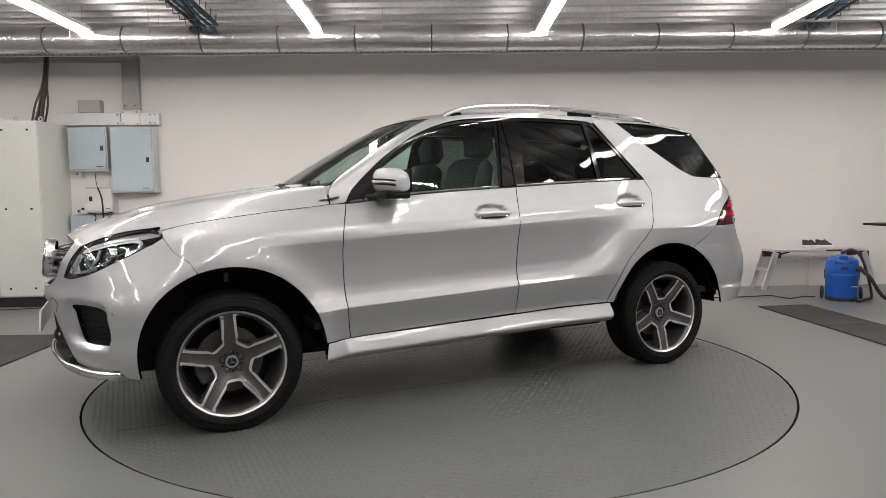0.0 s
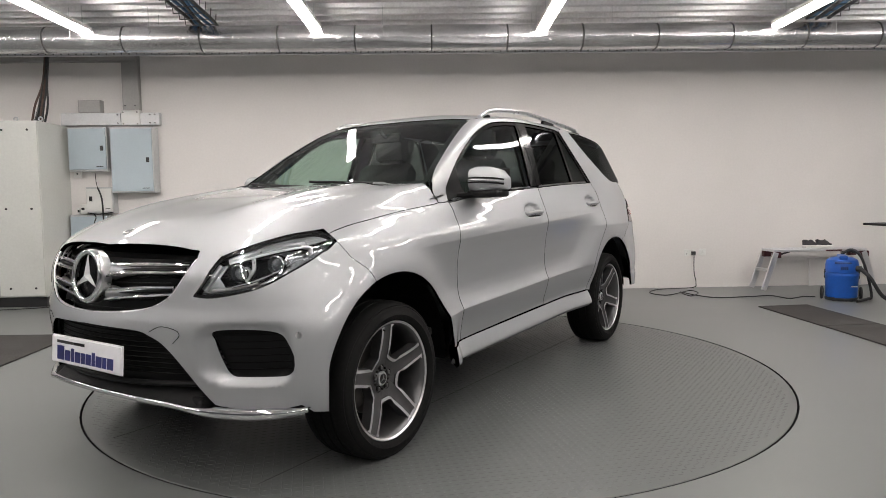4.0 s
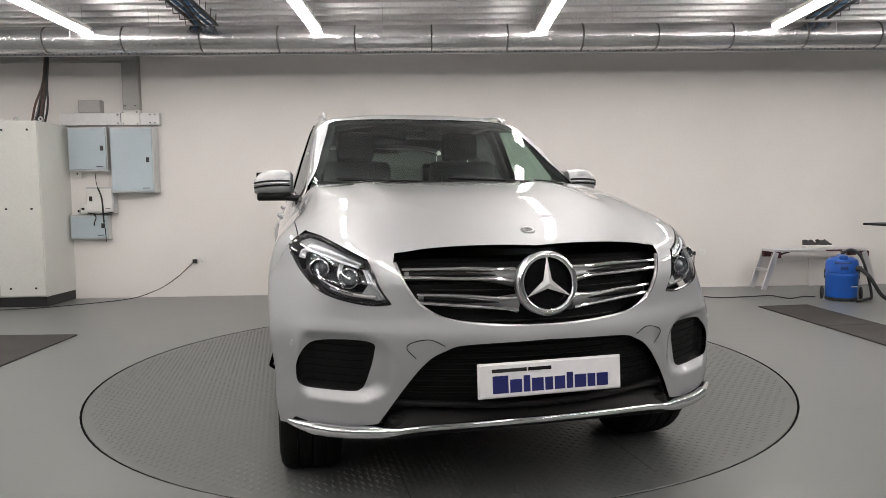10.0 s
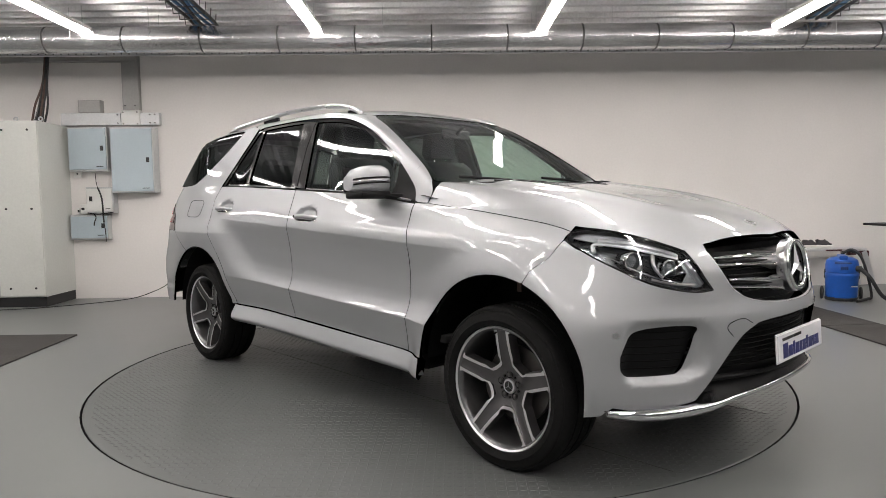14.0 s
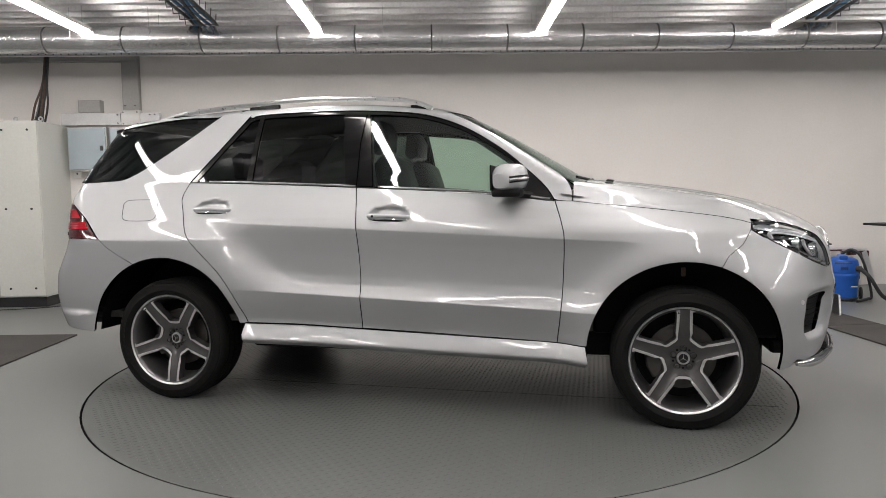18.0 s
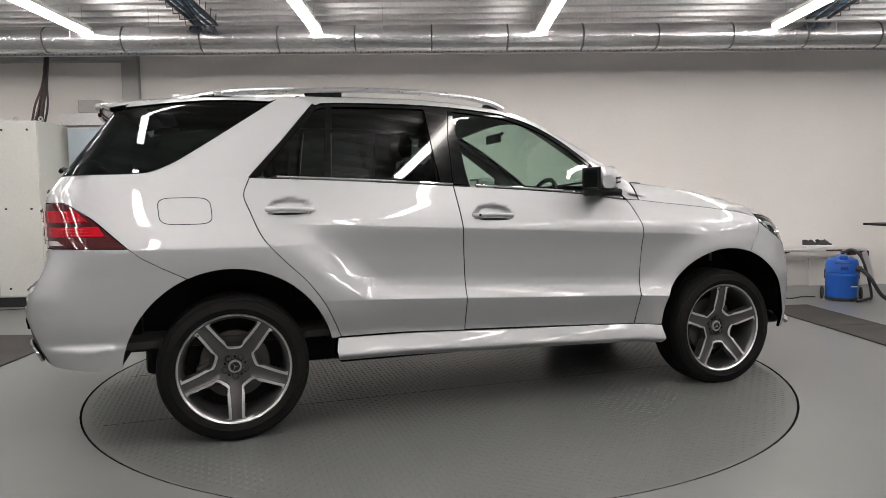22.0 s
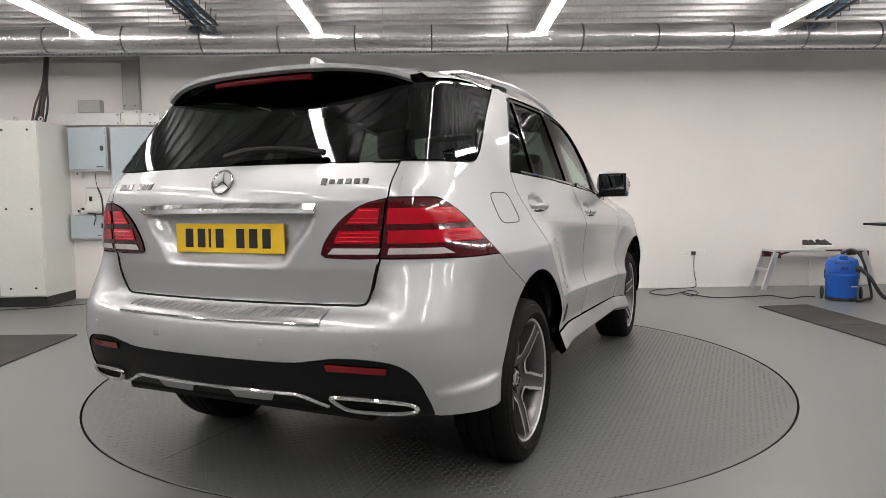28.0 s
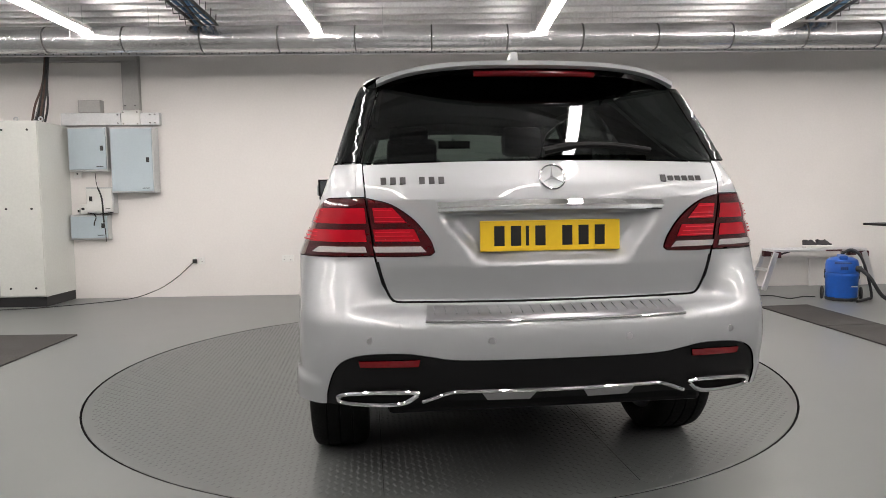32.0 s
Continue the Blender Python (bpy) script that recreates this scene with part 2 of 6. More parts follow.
def half_width(x, z):
    """Half the body's width: doors, sills, flared arches, and the glass leaning in above the belt."""
    b = belt(x)
    low = ramp(z, (0.20, 0.30, 0.42, 0.47, 0.62, 0.80, 0.98, 1.06), (0.87, 0.90, 0.910, 0.910, 0.920, 0.920, 0.918, 0.912))
    u = np.clip((z - 0.95) / (b - 0.95), 0, 1.0)
    inset = ramp(x, (-2.2, -1.8, -1.4, -0.9, 0.0, 0.9, 1.6), (0.135, 0.115, 0.130, 0.105, 0.085, 0.085, 0.12))
    low = low - inset * ramp(u, (0.0, 0.1, 0.2, 0.35, 0.5, 0.75, 1.0), (0.0, 0.0138, 0.0353, 0.1196, 0.296, 0.657, 1.0))
    tail = 1 - step(x, -1.30, -1.0)
    rise = 0.15 * u + 0.85 * u ** 1.1
    low = low + tail * (inset * (ramp(u, (0.0, 0.1, 0.2, 0.35, 0.5, 0.75, 1.0), (0.0, 0.0138, 0.0353, 0.1196, 0.296, 0.657, 1.0)) - rise) + 0.010 - 0.07 * np.clip(0.953 - z, 0, 0.13))
    lean = ramp(x, (-2.2, -1.2, -0.3, 0.5, 1.0), (0.33, 0.31, 0.30, 0.24, 0.22))
    up = np.maximum(z - b, 0)
    y = np.where(z > b, low - lean * up - 0.08 * up ** 2, low)
    y = y - 0.048 * step(x, -0.30, 0.70) * step(z, b - 0.05, b + 0.09)
    zs = 0.955 - 0.05 * (x - 0.85)
    zc = 0.585 - 0.045 * (x - 0.83)
    mask = step(x - (1.0 - z), -1.26, -0.94) * (1 - step(x, 0.95, 1.45))
    dent = ramp((z - zc) / (zs - zc), (0.0, 0.08, 0.20, 0.32, 0.55, 0.78, 1.0), (0.0, -0.014, -0.027, -0.032, -0.029, -0.019, 0.0))
    y = y + dent * mask
    d = np.maximum(zc - z, 0)
    y = y - 0.20 * np.minimum(d, 0.16) * step(x, -1.10, -0.93) * (1 - step(x, 0.84, 0.98))
    rf = np.hypot(x - 1.45, z - 0.36)
    rr = np.hypot(x + 1.46, z - 0.36)
    y = y + 0.035 * hump(rf, 0.48, 0.3, 0.12) + 0.040 * hump(rr, 0.48, 0.3, 0.26)
    y = y - 0.012 * np.clip((-1.2 - x) / 0.95, 0, 1.2) ** 2 - 0.03 * step(x, 1.5, 1.95) * step(z, 0.75, 0.95)
    y = y + 0.03 * step(x, 1.7, 1.9) * hump(z, 0.40, 0.2, 0.10)
    y = y + 0.014 * (1 - step(z, 0.500, 0.522)) * (1 - step(x, -2.02, -1.90))
    return y


def nose_x(z):
    return ramp(z, (0.25, 0.37, 0.45, 0.60, 0.68, 0.76, 0.86, 0.95, 1.02, 1.3), (2.265, 2.300, 2.318, 2.335, 2.34, 2.325, 2.315, 2.275, 2.20, 1.55))


def tail_x(z):
    return ramp(z, (0.30, 0.42, 0.52, 0.64, 0.735, 0.760, 0.778, 0.80, 0.922, 0.934, 0.95, 1.12, 1.20, 1.29, 1.60, 1.75), (-2.34, -2.41, -2.455, -2.475, -2.465, -2.440, -2.374, -2.350, -2.3675, -2.369, -2.3695, -2.372, -2.36, -2.30, -2.06, -1.945))


def corner_tail_x(z):
    """The tail at its corners, where the bumper runs up to the lamps without a ledge."""
    return ramp(z, (0.64, 0.72, 0.80, 0.88, 0.95), (-2.475, -2.468, -2.436, -2.396, -2.3695))


def tail_at(a, z):
    k = step(a, 0.56, 0.76) * step(z, 0.64, 0.66) * (1 - step(z, 0.94, 0.96))
    return tail_x(z) * (1 - k) + corner_tail_x(z) * k


def bonnet_z(x, y):
    c = ramp(x, (0.9, 1.05, 1.52, 1.84, 2.16, 2.30, 2.45), (1.262, 1.255, 1.20, 1.135, 1.035, 0.965, 0.86))
    a = np.abs(y)
    ridge = 0.012 * hump(a, 0.47 - 0.05 * (x - 1), 0.10, 0.06)
    return c - 0.07 * ramp(x, (0.9, 1.05, 1.6), (0.25, 0.45, 1.0)) * (a / 0.85) ** 3.2 + ridge * (1 - step(x, 2.0, 2.25))


def roof_z(x, y):
    c = ramp(x, (-2.3, -2.0, -1.5, -1.0, -0.5, 0.0, 0.2, 0.5), (1.665, 1.705, 1.755, 1.775, 1.775, 1.74, 1.705, 1.60))
    return c - 0.05 * (np.abs(y) / 0.62) ** 3


def screen_x(y, z):
    """The windscreen."""
    return 1.06 - (z - 1.22) * 1.62 - 0.22 * y * y - 0.12 * np.maximum(z - 1.22, 0) ** 2


def smax(a, b, k):
    h = np.maximum(k - np.abs(a - b), 0) / k
    return np.maximum(a, b) + h * h * k * 0.25


def lower(x, y, z):
    """Negative inside the body below the glass."""
    a = np.abs(y)
    side = a - half_width(x, z)
    front = (x - (nose_x(z) - 0.42 * a ** 2 - 0.04 * a ** 6)) * 0.8
    rear = (tail_at(a, z) + 0.17 * a ** 2 + 0.12 * a ** 6 - x) * 0.9
    top = z - bonnet_z(x, y)
    g = smax(side, front, 0.14 + 0.13 * step(z, 0.62, 0.92))
    g = smax(g, rear, 0.135)
    return np.where(x > 0.3, smax(g, top, 0.06), g)


SILL_LINES = [(0.03, level) for level in (0.330, 0.350, 0.354, 0.358, 0.362, 0.434, 0.440)]


def sill_skin(x, y, z):
    """The sill bar: a bright sloping top and an undercut face, rising a little to the rear."""
    v = z + 0.03 * x
    return lower(x, np.abs(y) - np.interp(v, (0.298, 0.328, 0.352, 0.360, 0.437, 0.475), (-0.028, 0.010, 0.035, 0.035, 0.004, 0.0)), z)


HANDLES = ((-0.085, 1.082), (-1.165, 1.130))


def door_skin(x, y, z):
    """The flank with the hollows behind the door handles."""
    deep = 0
    for hx, hz in HANDLES:
        r = np.hypot((x - hx) / 0.125, (z - hz - 0.004) / np.where(z > hz + 0.004, 0.052, 0.038))
        deep = deep + 0.024 * (1 - step(r, 0.55, 1.0))
    return lower(x, np.abs(y) + deep, z)


def upper(x, y, z):
    """Negative inside the body above the belt."""
    a = np.abs(y)
    side = a - half_width(x, z)
    rear = (tail_x(z) + 0.17 * a ** 2 + 0.12 * a ** 6 - x) * 0.9
    g = smax(side, (x - screen_x(y, z)) * 0.55, 0.03)
    g = smax(g, rear, 0.07)
    return smax(g, z - roof_z(x, y), 0.06)


def settle_on(chart, g, u, v):
    """Points of the surface g = 0 over the plane coordinates u, v of a chart."""
    n = len(u)
    lo, hi = {"side": (0.0, 1.2), "front": (0.2, 2.8), "rear": (-0.5, -2.8), "top": (0.3, 2.1)}[chart]
    lo, hi = np.full(n, lo), np.full(n, hi)

    def at(w):
        return {"side": (u, w, v), "front": (w, u, v), "rear": (w, u, v), "top": (u, v, w)}[chart]

    for _ in range(34):
        mid = (lo + hi) / 2
        inside = g(*at(mid)) < 0
        lo, hi = np.where(inside, mid, lo), np.where(inside, hi, mid)
    return np.stack(at((lo + hi) / 2), 1)


def outward(g, p):
    e = 0.004
    q = np.stack([g(*(p + e * d).T) - g(*(p - e * d).T) for d in np.eye(3)], 1)
    return q / np.maximum(np.linalg.norm(q, axis=1), 1e-9)[:, None]
# ---- the room: floor, walls, deck ceiling ----
WALL = pose(0, 8.42, 0, 0, 0, 1.7)          # local x along the back wall, local -y into the room
LEFT, RIGHT, BACK, DECK = -7.6, 8.2, -5.2, 3.22
RADIUS = 2.237


def build_floor():
    bm = bmesh.new()
    n = 128
    ring = [bm.verts.new((AXIS[0] + (RADIUS + 0.012) * math.cos(2 * math.pi * i / n), AXIS[1] + (RADIUS + 0.012) * math.sin(2 * math.pi * i / n), 0)) for i in range(n)]
    rim = []
    for i in range(n):
        c, s = math.cos(2 * math.pi * i / n), math.sin(2 * math.pi * i / n)
        k = 1 / max(abs(c), abs(s))
        rim.append(bm.verts.new((AXIS[0] + 12 * c * k, AXIS[1] + 12 * s * k, 0)))
    for i in range(n):
        j = (i + 1) % n
        bm.faces.new((ring[i], ring[j], rim[j], rim[i])[::-1])
    bmesh.ops.recalc_face_normals(bm, faces=bm.faces)
    ob = part("floor", bm, floor_paint)
    for f in ob.data.polygons:
        if f.normal.z < -0.5:
            ob.data.flip_normals()
            break
    tagged(ob, "smooth grey painted concrete floor with faint scuffs", "floor", kind="structure")
    pit = lathe(bmesh.new(), [(0.001, -0.045), (RADIUS + 0.013, -0.045), (RADIUS + 0.013, -0.001)], 128, "z", m=Matrix.Translation((*AXIS, 0)))
    tagged(part("turntable_pit", pit, groove), "black gap round the turntable", "pit", kind="structure")


def build_walls():
    tagged(boxed("wall_back", (-9.5, 9.5, 0, 0.2, 0, 3.4), wall_paint, bevel=0, m=WALL), "plain white painted wall", "wall", kind="structure")
    # left, right and front walls are unseen; their dark tone cuts bounce light
    tagged(boxed("wall_left", (LEFT - 0.2, LEFT, BACK, 9.5, 0, 3.4), unseen_wall_grey, bevel=0), "unseen grey wall added to close the room and cut bounce light", "wall", kind="structure")
    tagged(boxed("wall_right", (RIGHT, RIGHT + 0.2, BACK, 9.5, 0, 3.4), unseen_wall_grey, bevel=0), "unseen grey wall added to close the room and cut bounce light", "wall", kind="structure")
    tagged(boxed("wall_front", (LEFT, RIGHT, BACK - 0.2, BACK, 0, 3.4), unseen_wall_grey, bevel=0), "unseen grey wall added to close the room and cut bounce light", "wall", kind="structure")


def build_deck():
    """A trapezoid steel deck: ribs run along the back wall."""
    bm = bmesh.new()
    prof, y = [], BACK - 0.1
    while y < 9.2:
        prof += [(y, DECK), (y + 0.010, DECK - 0.004), (y + 0.066, DECK - 0.004), (y + 0.076, DECK), (y + 0.098, DECK + 0.085), (y + 0.150, DECK + 0.085), (y + 0.158, DECK + 0.076), (y + 0.166, DECK + 0.085), (y + 0.218, DECK + 0.085)]
        y += 0.24
    a = [bm.verts.new((LEFT - 0.1, y, z)) for y, z in prof]
    b = [bm.verts.new((RIGHT + 0.1, y, z)) for y, z in prof]
    for i in range(len(a) - 1):
        bm.faces.new((a[i], a[i + 1], b[i + 1], b[i]))
    ob = part("ceiling", bm, deck_steel)
    ob.matrix_basis = pose(0, 0, 0, 0, 0, 0.6)
    tagged(ob, "ribbed galvanised steel deck ceiling", "ceiling", kind="structure")
    tagged(boxed("ceiling_slab", (LEFT - 0.3, RIGHT + 0.3, BACK - 0.3, 9.5, DECK + 0.13, DECK + 0.23), wall_paint, bevel=0), "slab over the steel deck", "ceiling", kind="structure")


def build_turntable():
    t = thing("turntable", "round grey painted tread-plate turntable set flush in the floor", "turntable")
    bm = bmesh.new()
    lathe(bm, [(0.0001, 0), (RADIUS - 0.004, 0), (RADIUS, -0.003)], 128, "z")
    part("disc", bm, shaded_plate_paint, t)
    part("disc_rim", lathe(bmesh.new(), [(RADIUS, -0.003), (RADIUS, -0.04)], 128, "z"), groove, t, "black edge of the disc")
    vs, fs, k = [], [], 0.030
    n = int(RADIUS / k) + 2
    for i in range(-n, n):
        for j in range(-n, n):
            x, y = (i + 0.5) * k, (j + 0.5) * k
            if math.hypot(x, y) > RADIUS - 0.05 or abs(x + 0.9) < 0.004:
                continue
            a = math.pi / 4 if (i + j) % 2 else -math.pi / 4
            c, s = math.cos(a), math.sin(a)
            o = len(vs)
            for u, v, w in ((-0.014, 0, 0), (0, -0.0045, 0), (0.014, 0, 0), (0, 0.0045, 0), (-0.006, 0, 0.0016), (0.006, 0, 0.0016)):
                vs.append((x + u * c - v * s, y + u * s + v * c, w + 0.0002))
            fs += [(o, o + 1, o + 5, o + 4), (o + 1, o + 2, o + 5), (o + 2, o + 3, o + 4, o + 5), (o + 3, o, o + 4)]
    me = bpy.data.meshes.new("tread")
    me.from_pydata(vs, [], fs)
    me.materials.append(shaded_plate_paint)
    ob = new("tread", me)
    ob.parent = t
    tagged(ob, "raised tread lozenges", kind="stuff")
    for a in (0.45, -0.6):
        bm = bmesh.new()
        box(bm, -RADIUS + 0.02, RADIUS - 0.02, -0.0009, 0.0009, 0.0002, 0.0012)
        part("seam", bm, groove, t, "dark seam between plates", m=pose(0, a, 0) @ Matrix.Diagonal((0.93, 1, 1, 1)))
    return t


def build_tubes():
    """Four rows of tubes run away from the camera, each row in lengths with short gaps. The rows at x -6.15 and 6.05
    are added out of view to brighten the wall.
    """
    for x in (-6.15, -3.72, -1.31, 1.10, 3.60, 6.05):
        for y1 in (7.24, 5.20, 3.16, 1.12, -0.92):
            t = thing("strip_light", "white tube light under the steel ceiling, outermost rows added as fill", "light", "ceiling tube lights", m=pose(x, y1 - 0.80, 2.985))
            boxed("housing", (-0.056, 0.056, -0.80, 0.80, 0.012, 0.05), white_metal, t, 0.004)
            bm = bmesh.new()
            box(bm, -0.052, 0.052, -0.79, 0.79, -0.028, 0.012, bevel=0.012)
            part("diffuser", bm, tube, t, "glowing white diffuser")
            for yy in (-0.6, 0.6):
                part("hanger", rod(bmesh.new(), (0, yy, 0.05), (0, yy, DECK - 2.985 + 0.095), 0.004, 6), galvanised, t)


def build_duct():
    d = thing("ventilation_duct", "foil-wrapped round duct along the wall with dark tape joints", "duct", m=WALL @ pose(0, -1.1, 2.925))
    r, u = 0.137, -7.47
    while u < 8.2:
        bm = bmesh.new()
        lathe(bm, [(r - 0.003, u), (r, u + 0.02), (r + 0.001, u + 0.4), (r, u + 0.796), (r - 0.003, u + 0.816)], 40, "x")
        part("duct_length", bm, foil, d, smooth=True)
        bm = bmesh.new()
        lathe(bm, [(r - 0.01, u - 0.009), (r + 0.002, u - 0.007), (r + 0.002, u + 0.007), (r - 0.01, u + 0.009)], 40, "x")
        part("joint_tape", bm, tape, d, smooth=True)
        for a in (-1, 1):
            if int(u * 10) % 3 == 0:
                part("strap", rod(bmesh.new(), (u + 0.3, a * (r + 0.003), 0), (u + 0.3, a * (r + 0.003), 0.3), 0.003, 6), galvanised, d)
        u += 0.816
    # slotted tray behind the duct, near the wall's head
    t = thing("cable_tray", "slotted grey steel cable tray below the duct", "cable tray", m=WALL @ pose(0, -0.6, 2.865))
    boxed("tray_edge", (-7.5, 8.2, -0.02, 0.02, 0, 0.05), galvanised, t, 0.003)
    bm = bmesh.new()
    for i in range(180):
        box(bm, -7.4 + i * 0.085, -7.385 + i * 0.085, -0.0225, -0.019, 0.012, 0.038)
    tagged(part("slots", bm, tape, t), "row of dark slots", kind="stuff")
    # blue cables that hang over a basket above
    for x, lean in ((-2.50, -0.10), (4.02, 0.18)):
        c = thing("cable_bundle", "bundle of blue cables in a wire basket under the deck", "cables", m=pose(x, 6.6, 3.12))
        for k in range(7):
            pts = [(lean * yy + 0.040 * (k - 3) + 0.014 * math.sin(3 * yy + k), yy, 0.012 * (k % 3) - 0.01 * math.cos(5 * yy + k)) for yy in np.linspace(-1.2, 0.9, 12)]
            part("cable", sweep(bmesh.new(), pts, 0.017, 6), cable_blue if k % 3 else black_plastic, c)
        for k in range(9):
            y = -1.1 + 0.22 * k
            part("basket_wire", sweep(bmesh.new(), [(lean * y - 0.17, y, 0.07), (lean * y - 0.16, y, -0.04), (lean * y + 0.16, y, -0.04), (lean * y + 0.17, y, 0.07)], 0.006, 5), tape, c)


def switch_box(name, u0, u1, z0, z1, d, mat, label, latch=0.75):
    t = thing(name, label, "electrical box", "boxes on the wall", m=WALL @ pose((u0 + u1) / 2, 0, z0))
    w, h = (u1 - u0) / 2, z1 - z0
    boxed("body", (-w, w, -d + 0.02, -0.002, 0, h), galvanised, t, 0.004)
    boxed("door", (-w + 0.012, w - 0.012, -d, -d + 0.022, 0.02, h - 0.02), mat, t, 0.004)
    boxed("latch", (w * latch - 0.018, w * latch + 0.018, -d - 0.006, -d + 0.004, h * 0.46, h * 0.46 + 0.06), black_plastic, t, 0.002)
    boxed("label_bar", (w * 0.45, w * 0.8, -d - 0.002, -d + 0.002, 0.05, 0.058), trim_black, t, 0)
    return t


def socket(u, z, plug=False, side=0.04):
    t = thing("wall_socket", "white double wall socket" + (" with a black plug in it" if plug else ""), "socket", "wall sockets", m=WALL @ pose(u, 0, z))
    boxed("faceplate", (-0.073, 0.073, -0.012, -0.001, -0.043, 0.043), socket_white, t, 0.003)
    for k in (-1, 1):
        boxed("rocker", (k * 0.03 - 0.007, k * 0.03 + 0.007, -0.016, -0.010, 0.012, 0.03), white_metal, t, 0.002)
        boxed("pin_hole", (k * 0.04 - 0.004, k * 0.04 + 0.004, -0.0128, -0.011, -0.02, -0.008), black_plastic, t, 0)
    if plug:
        p = thing("mains_plug", "black plug pushed into the socket with its lead hanging down", "plug", m=WALL @ pose(u + side, -0.012, z - 0.005))
        boxed("plug_body", (-0.025, 0.025, -0.035, -0.001, -0.025, 0.025), black_plastic, p, 0.006)
    return t


def floor_cable(name, pts, label, r=0.006):
    ob = part(name, sweep(bmesh.new(), bend(pts, 8), r, 6), black_plastic)
    tagged(ob, label, "cable")


def build_wall_things():
    # tall cabinet
    c = thing("electrical_cabinet", "tall pale grey steel cabinet with screwed panels on black plinth", "cabinet", m=WALL @ pose(-4.62, 0, 0))
    boxed("carcass", (-1.90, 0.0, -0.66, -0.004, 0.115, 2.14), cabinet_paint, c, 0.006)
    boxed("plinth", (-1.90, -0.01, -0.65, -0.004, 0, 0.115), black_plastic, c, 0.002)
    for k, (a, b, z0, z1) in enumerate(((-0.51, -0.004, 0.13, 2.125), (-1.02, -0.52, 0.13, 1.53), (-1.02, -0.52, 1.54, 2.125), (-1.89, -1.03, 0.13, 2.125))):
        p = boxed("panel", (a, b, -0.682, -0.66, z0, z1), cabinet_paint, c, 0.004)
        for zz in (z0 + 0.09, (z0 + z1) / 2 + 0.01, z1 - 0.09):
            for uu in (a + 0.12, b - 0.10):
                part("screw", rod(bmesh.new(), (uu, -0.680, zz), (uu, -0.690, zz), 0.013, 10), black_plastic, p)
    for uu in (-0.02, -0.3):
        bm = bmesh.new()
        lathe(bm, [(0.022 + 0.008 * math.cos(a), 0.008 * math.sin(a)) for a in np.linspace(0, 2 * math.pi, 9)[:-1]], 16, "y", closed=True)
        part("lifting_eye", bm, galvanised, c, m=pose(uu, -0.55, 2.17))
    # riser cables from the cabinet to the tray
    for k in range(6):
        pts = bend([(-4.80 + 0.030 * k, -0.45, 2.13), (-4.765 + 0.022 * k + 0.012 * (k % 2), -0.42 + 0.02 * (k % 3), 2.35), (-4.69 + 0.011 * k - 0.010 * (k % 2), -0.36, 2.65), (-4.655 + 0.009 * k, -0.32 + 0.015 * (k % 2), 3.2)], 6)
        ob = part("riser_cable", sweep(bmesh.new(), pts, 0.012, 8), black_plastic if k % 3 else cable_brown, m=WALL.copy(), smooth=True)
        tagged(ob, "thick black cable rising from the cabinet to the ceiling", "cable", "riser cables")
    switch_box("distribution_box", -4.56, -4.09, 1.585, 2.12, 0.16, box_paint, "pale blue-grey steel box with a black latch on the wall")
    switch_box("distribution_box", -4.035, -3.52, 1.315, 2.11, 0.20, box_paint, "large pale blue-grey steel box with a black latch on the wall")
    switch_box("isolator_box", -4.38, -4.05, 1.07, 1.39, 0.15, white_metal, "small white isolator box with a black cord hung on it", -0.6)
    switch_box("junction_box", -4.60, -4.14, 0.745, 1.05, 0.12, box_paint, "flat blue-grey steel box low on the wall")
    t = thing("switch", "small white switch on the wall", "switch", m=WALL @ pose(-4.52, 0, 1.51))
    boxed("faceplate", (-0.045, 0.045, -0.03, -0.001, 0, 0.09), socket_white, t, 0.004)
    boxed("rocker", (-0.008, 0.008, -0.036, -0.028, 0.04, 0.065), black_plastic, t, 0.001)
    t = thing("control_knob_box", "small grey fittings beside the isolator", "electrical box", m=WALL @ pose(-4.42, 0, 1.06))
    boxed("body", (-0.05, 0.03, -0.10, -0.001, 0, 0.12), white_metal, t, 0.004)
    boxed("knob", (-0.03, 0.0, -0.12, -0.098, 0.05, 0.08), black_plastic, t, 0.004)
    ob = part("hung_cord", sweep(bmesh.new(), bend([(-4.235, -0.17, 1.56), (-4.22, -0.18, 1.42), (-4.17, -0.175, 1.25), (-4.16, -0.175, 1.0), (-4.15, -0.165, 0.86), (-4.15, -0.15, 0.72)], 6), [0.004] * 8 + [0.010] * 12 + [0.005] * 11, 6), black_plastic, m=WALL.copy())
    tagged(ob, "black cord hanging in front of the wall boxes", "cord")
    ob = part("hung_cord", sweep(bmesh.new(), bend([(-4.34, -0.175, 1.075), (-4.2, -0.185, 1.06), (-4.04, -0.175, 1.08)], 6), 0.008, 6), black_plastic, m=WALL.copy())
    tagged(ob, "black cord looped round the isolator box", "cord")
    t = thing("connector", "small red and white plastic connectors on the wall", "connector", m=WALL @ pose(-4.50, 0, 1.062))
    for k, mat in enumerate((socket_white, bench_red, socket_white)):
        boxed("connector_body", (-0.02 + 0.035 * k, 0.008 + 0.035 * k, -0.07, -0.001, 0.0, 0.075 + 0.03 * (k % 2)), mat, t, 0.004)
        boxed("connector_cap", (-0.016 + 0.035 * k, 0.004 + 0.035 * k, -0.085, -0.068, 0.02, 0.05), black_plastic, t, 0.003)
    ob = part("hung_cord", sweep(bmesh.new(), bend([(-4.28, -0.165, 1.07), (-4.25, -0.175, 1.02), (-4.27, -0.17, 0.97), (-4.29, -0.15, 0.92)], 6), 0.007, 6), black_plastic, m=WALL.copy())
    tagged(ob, "short black cord end hanging below the isolator box", "cord")
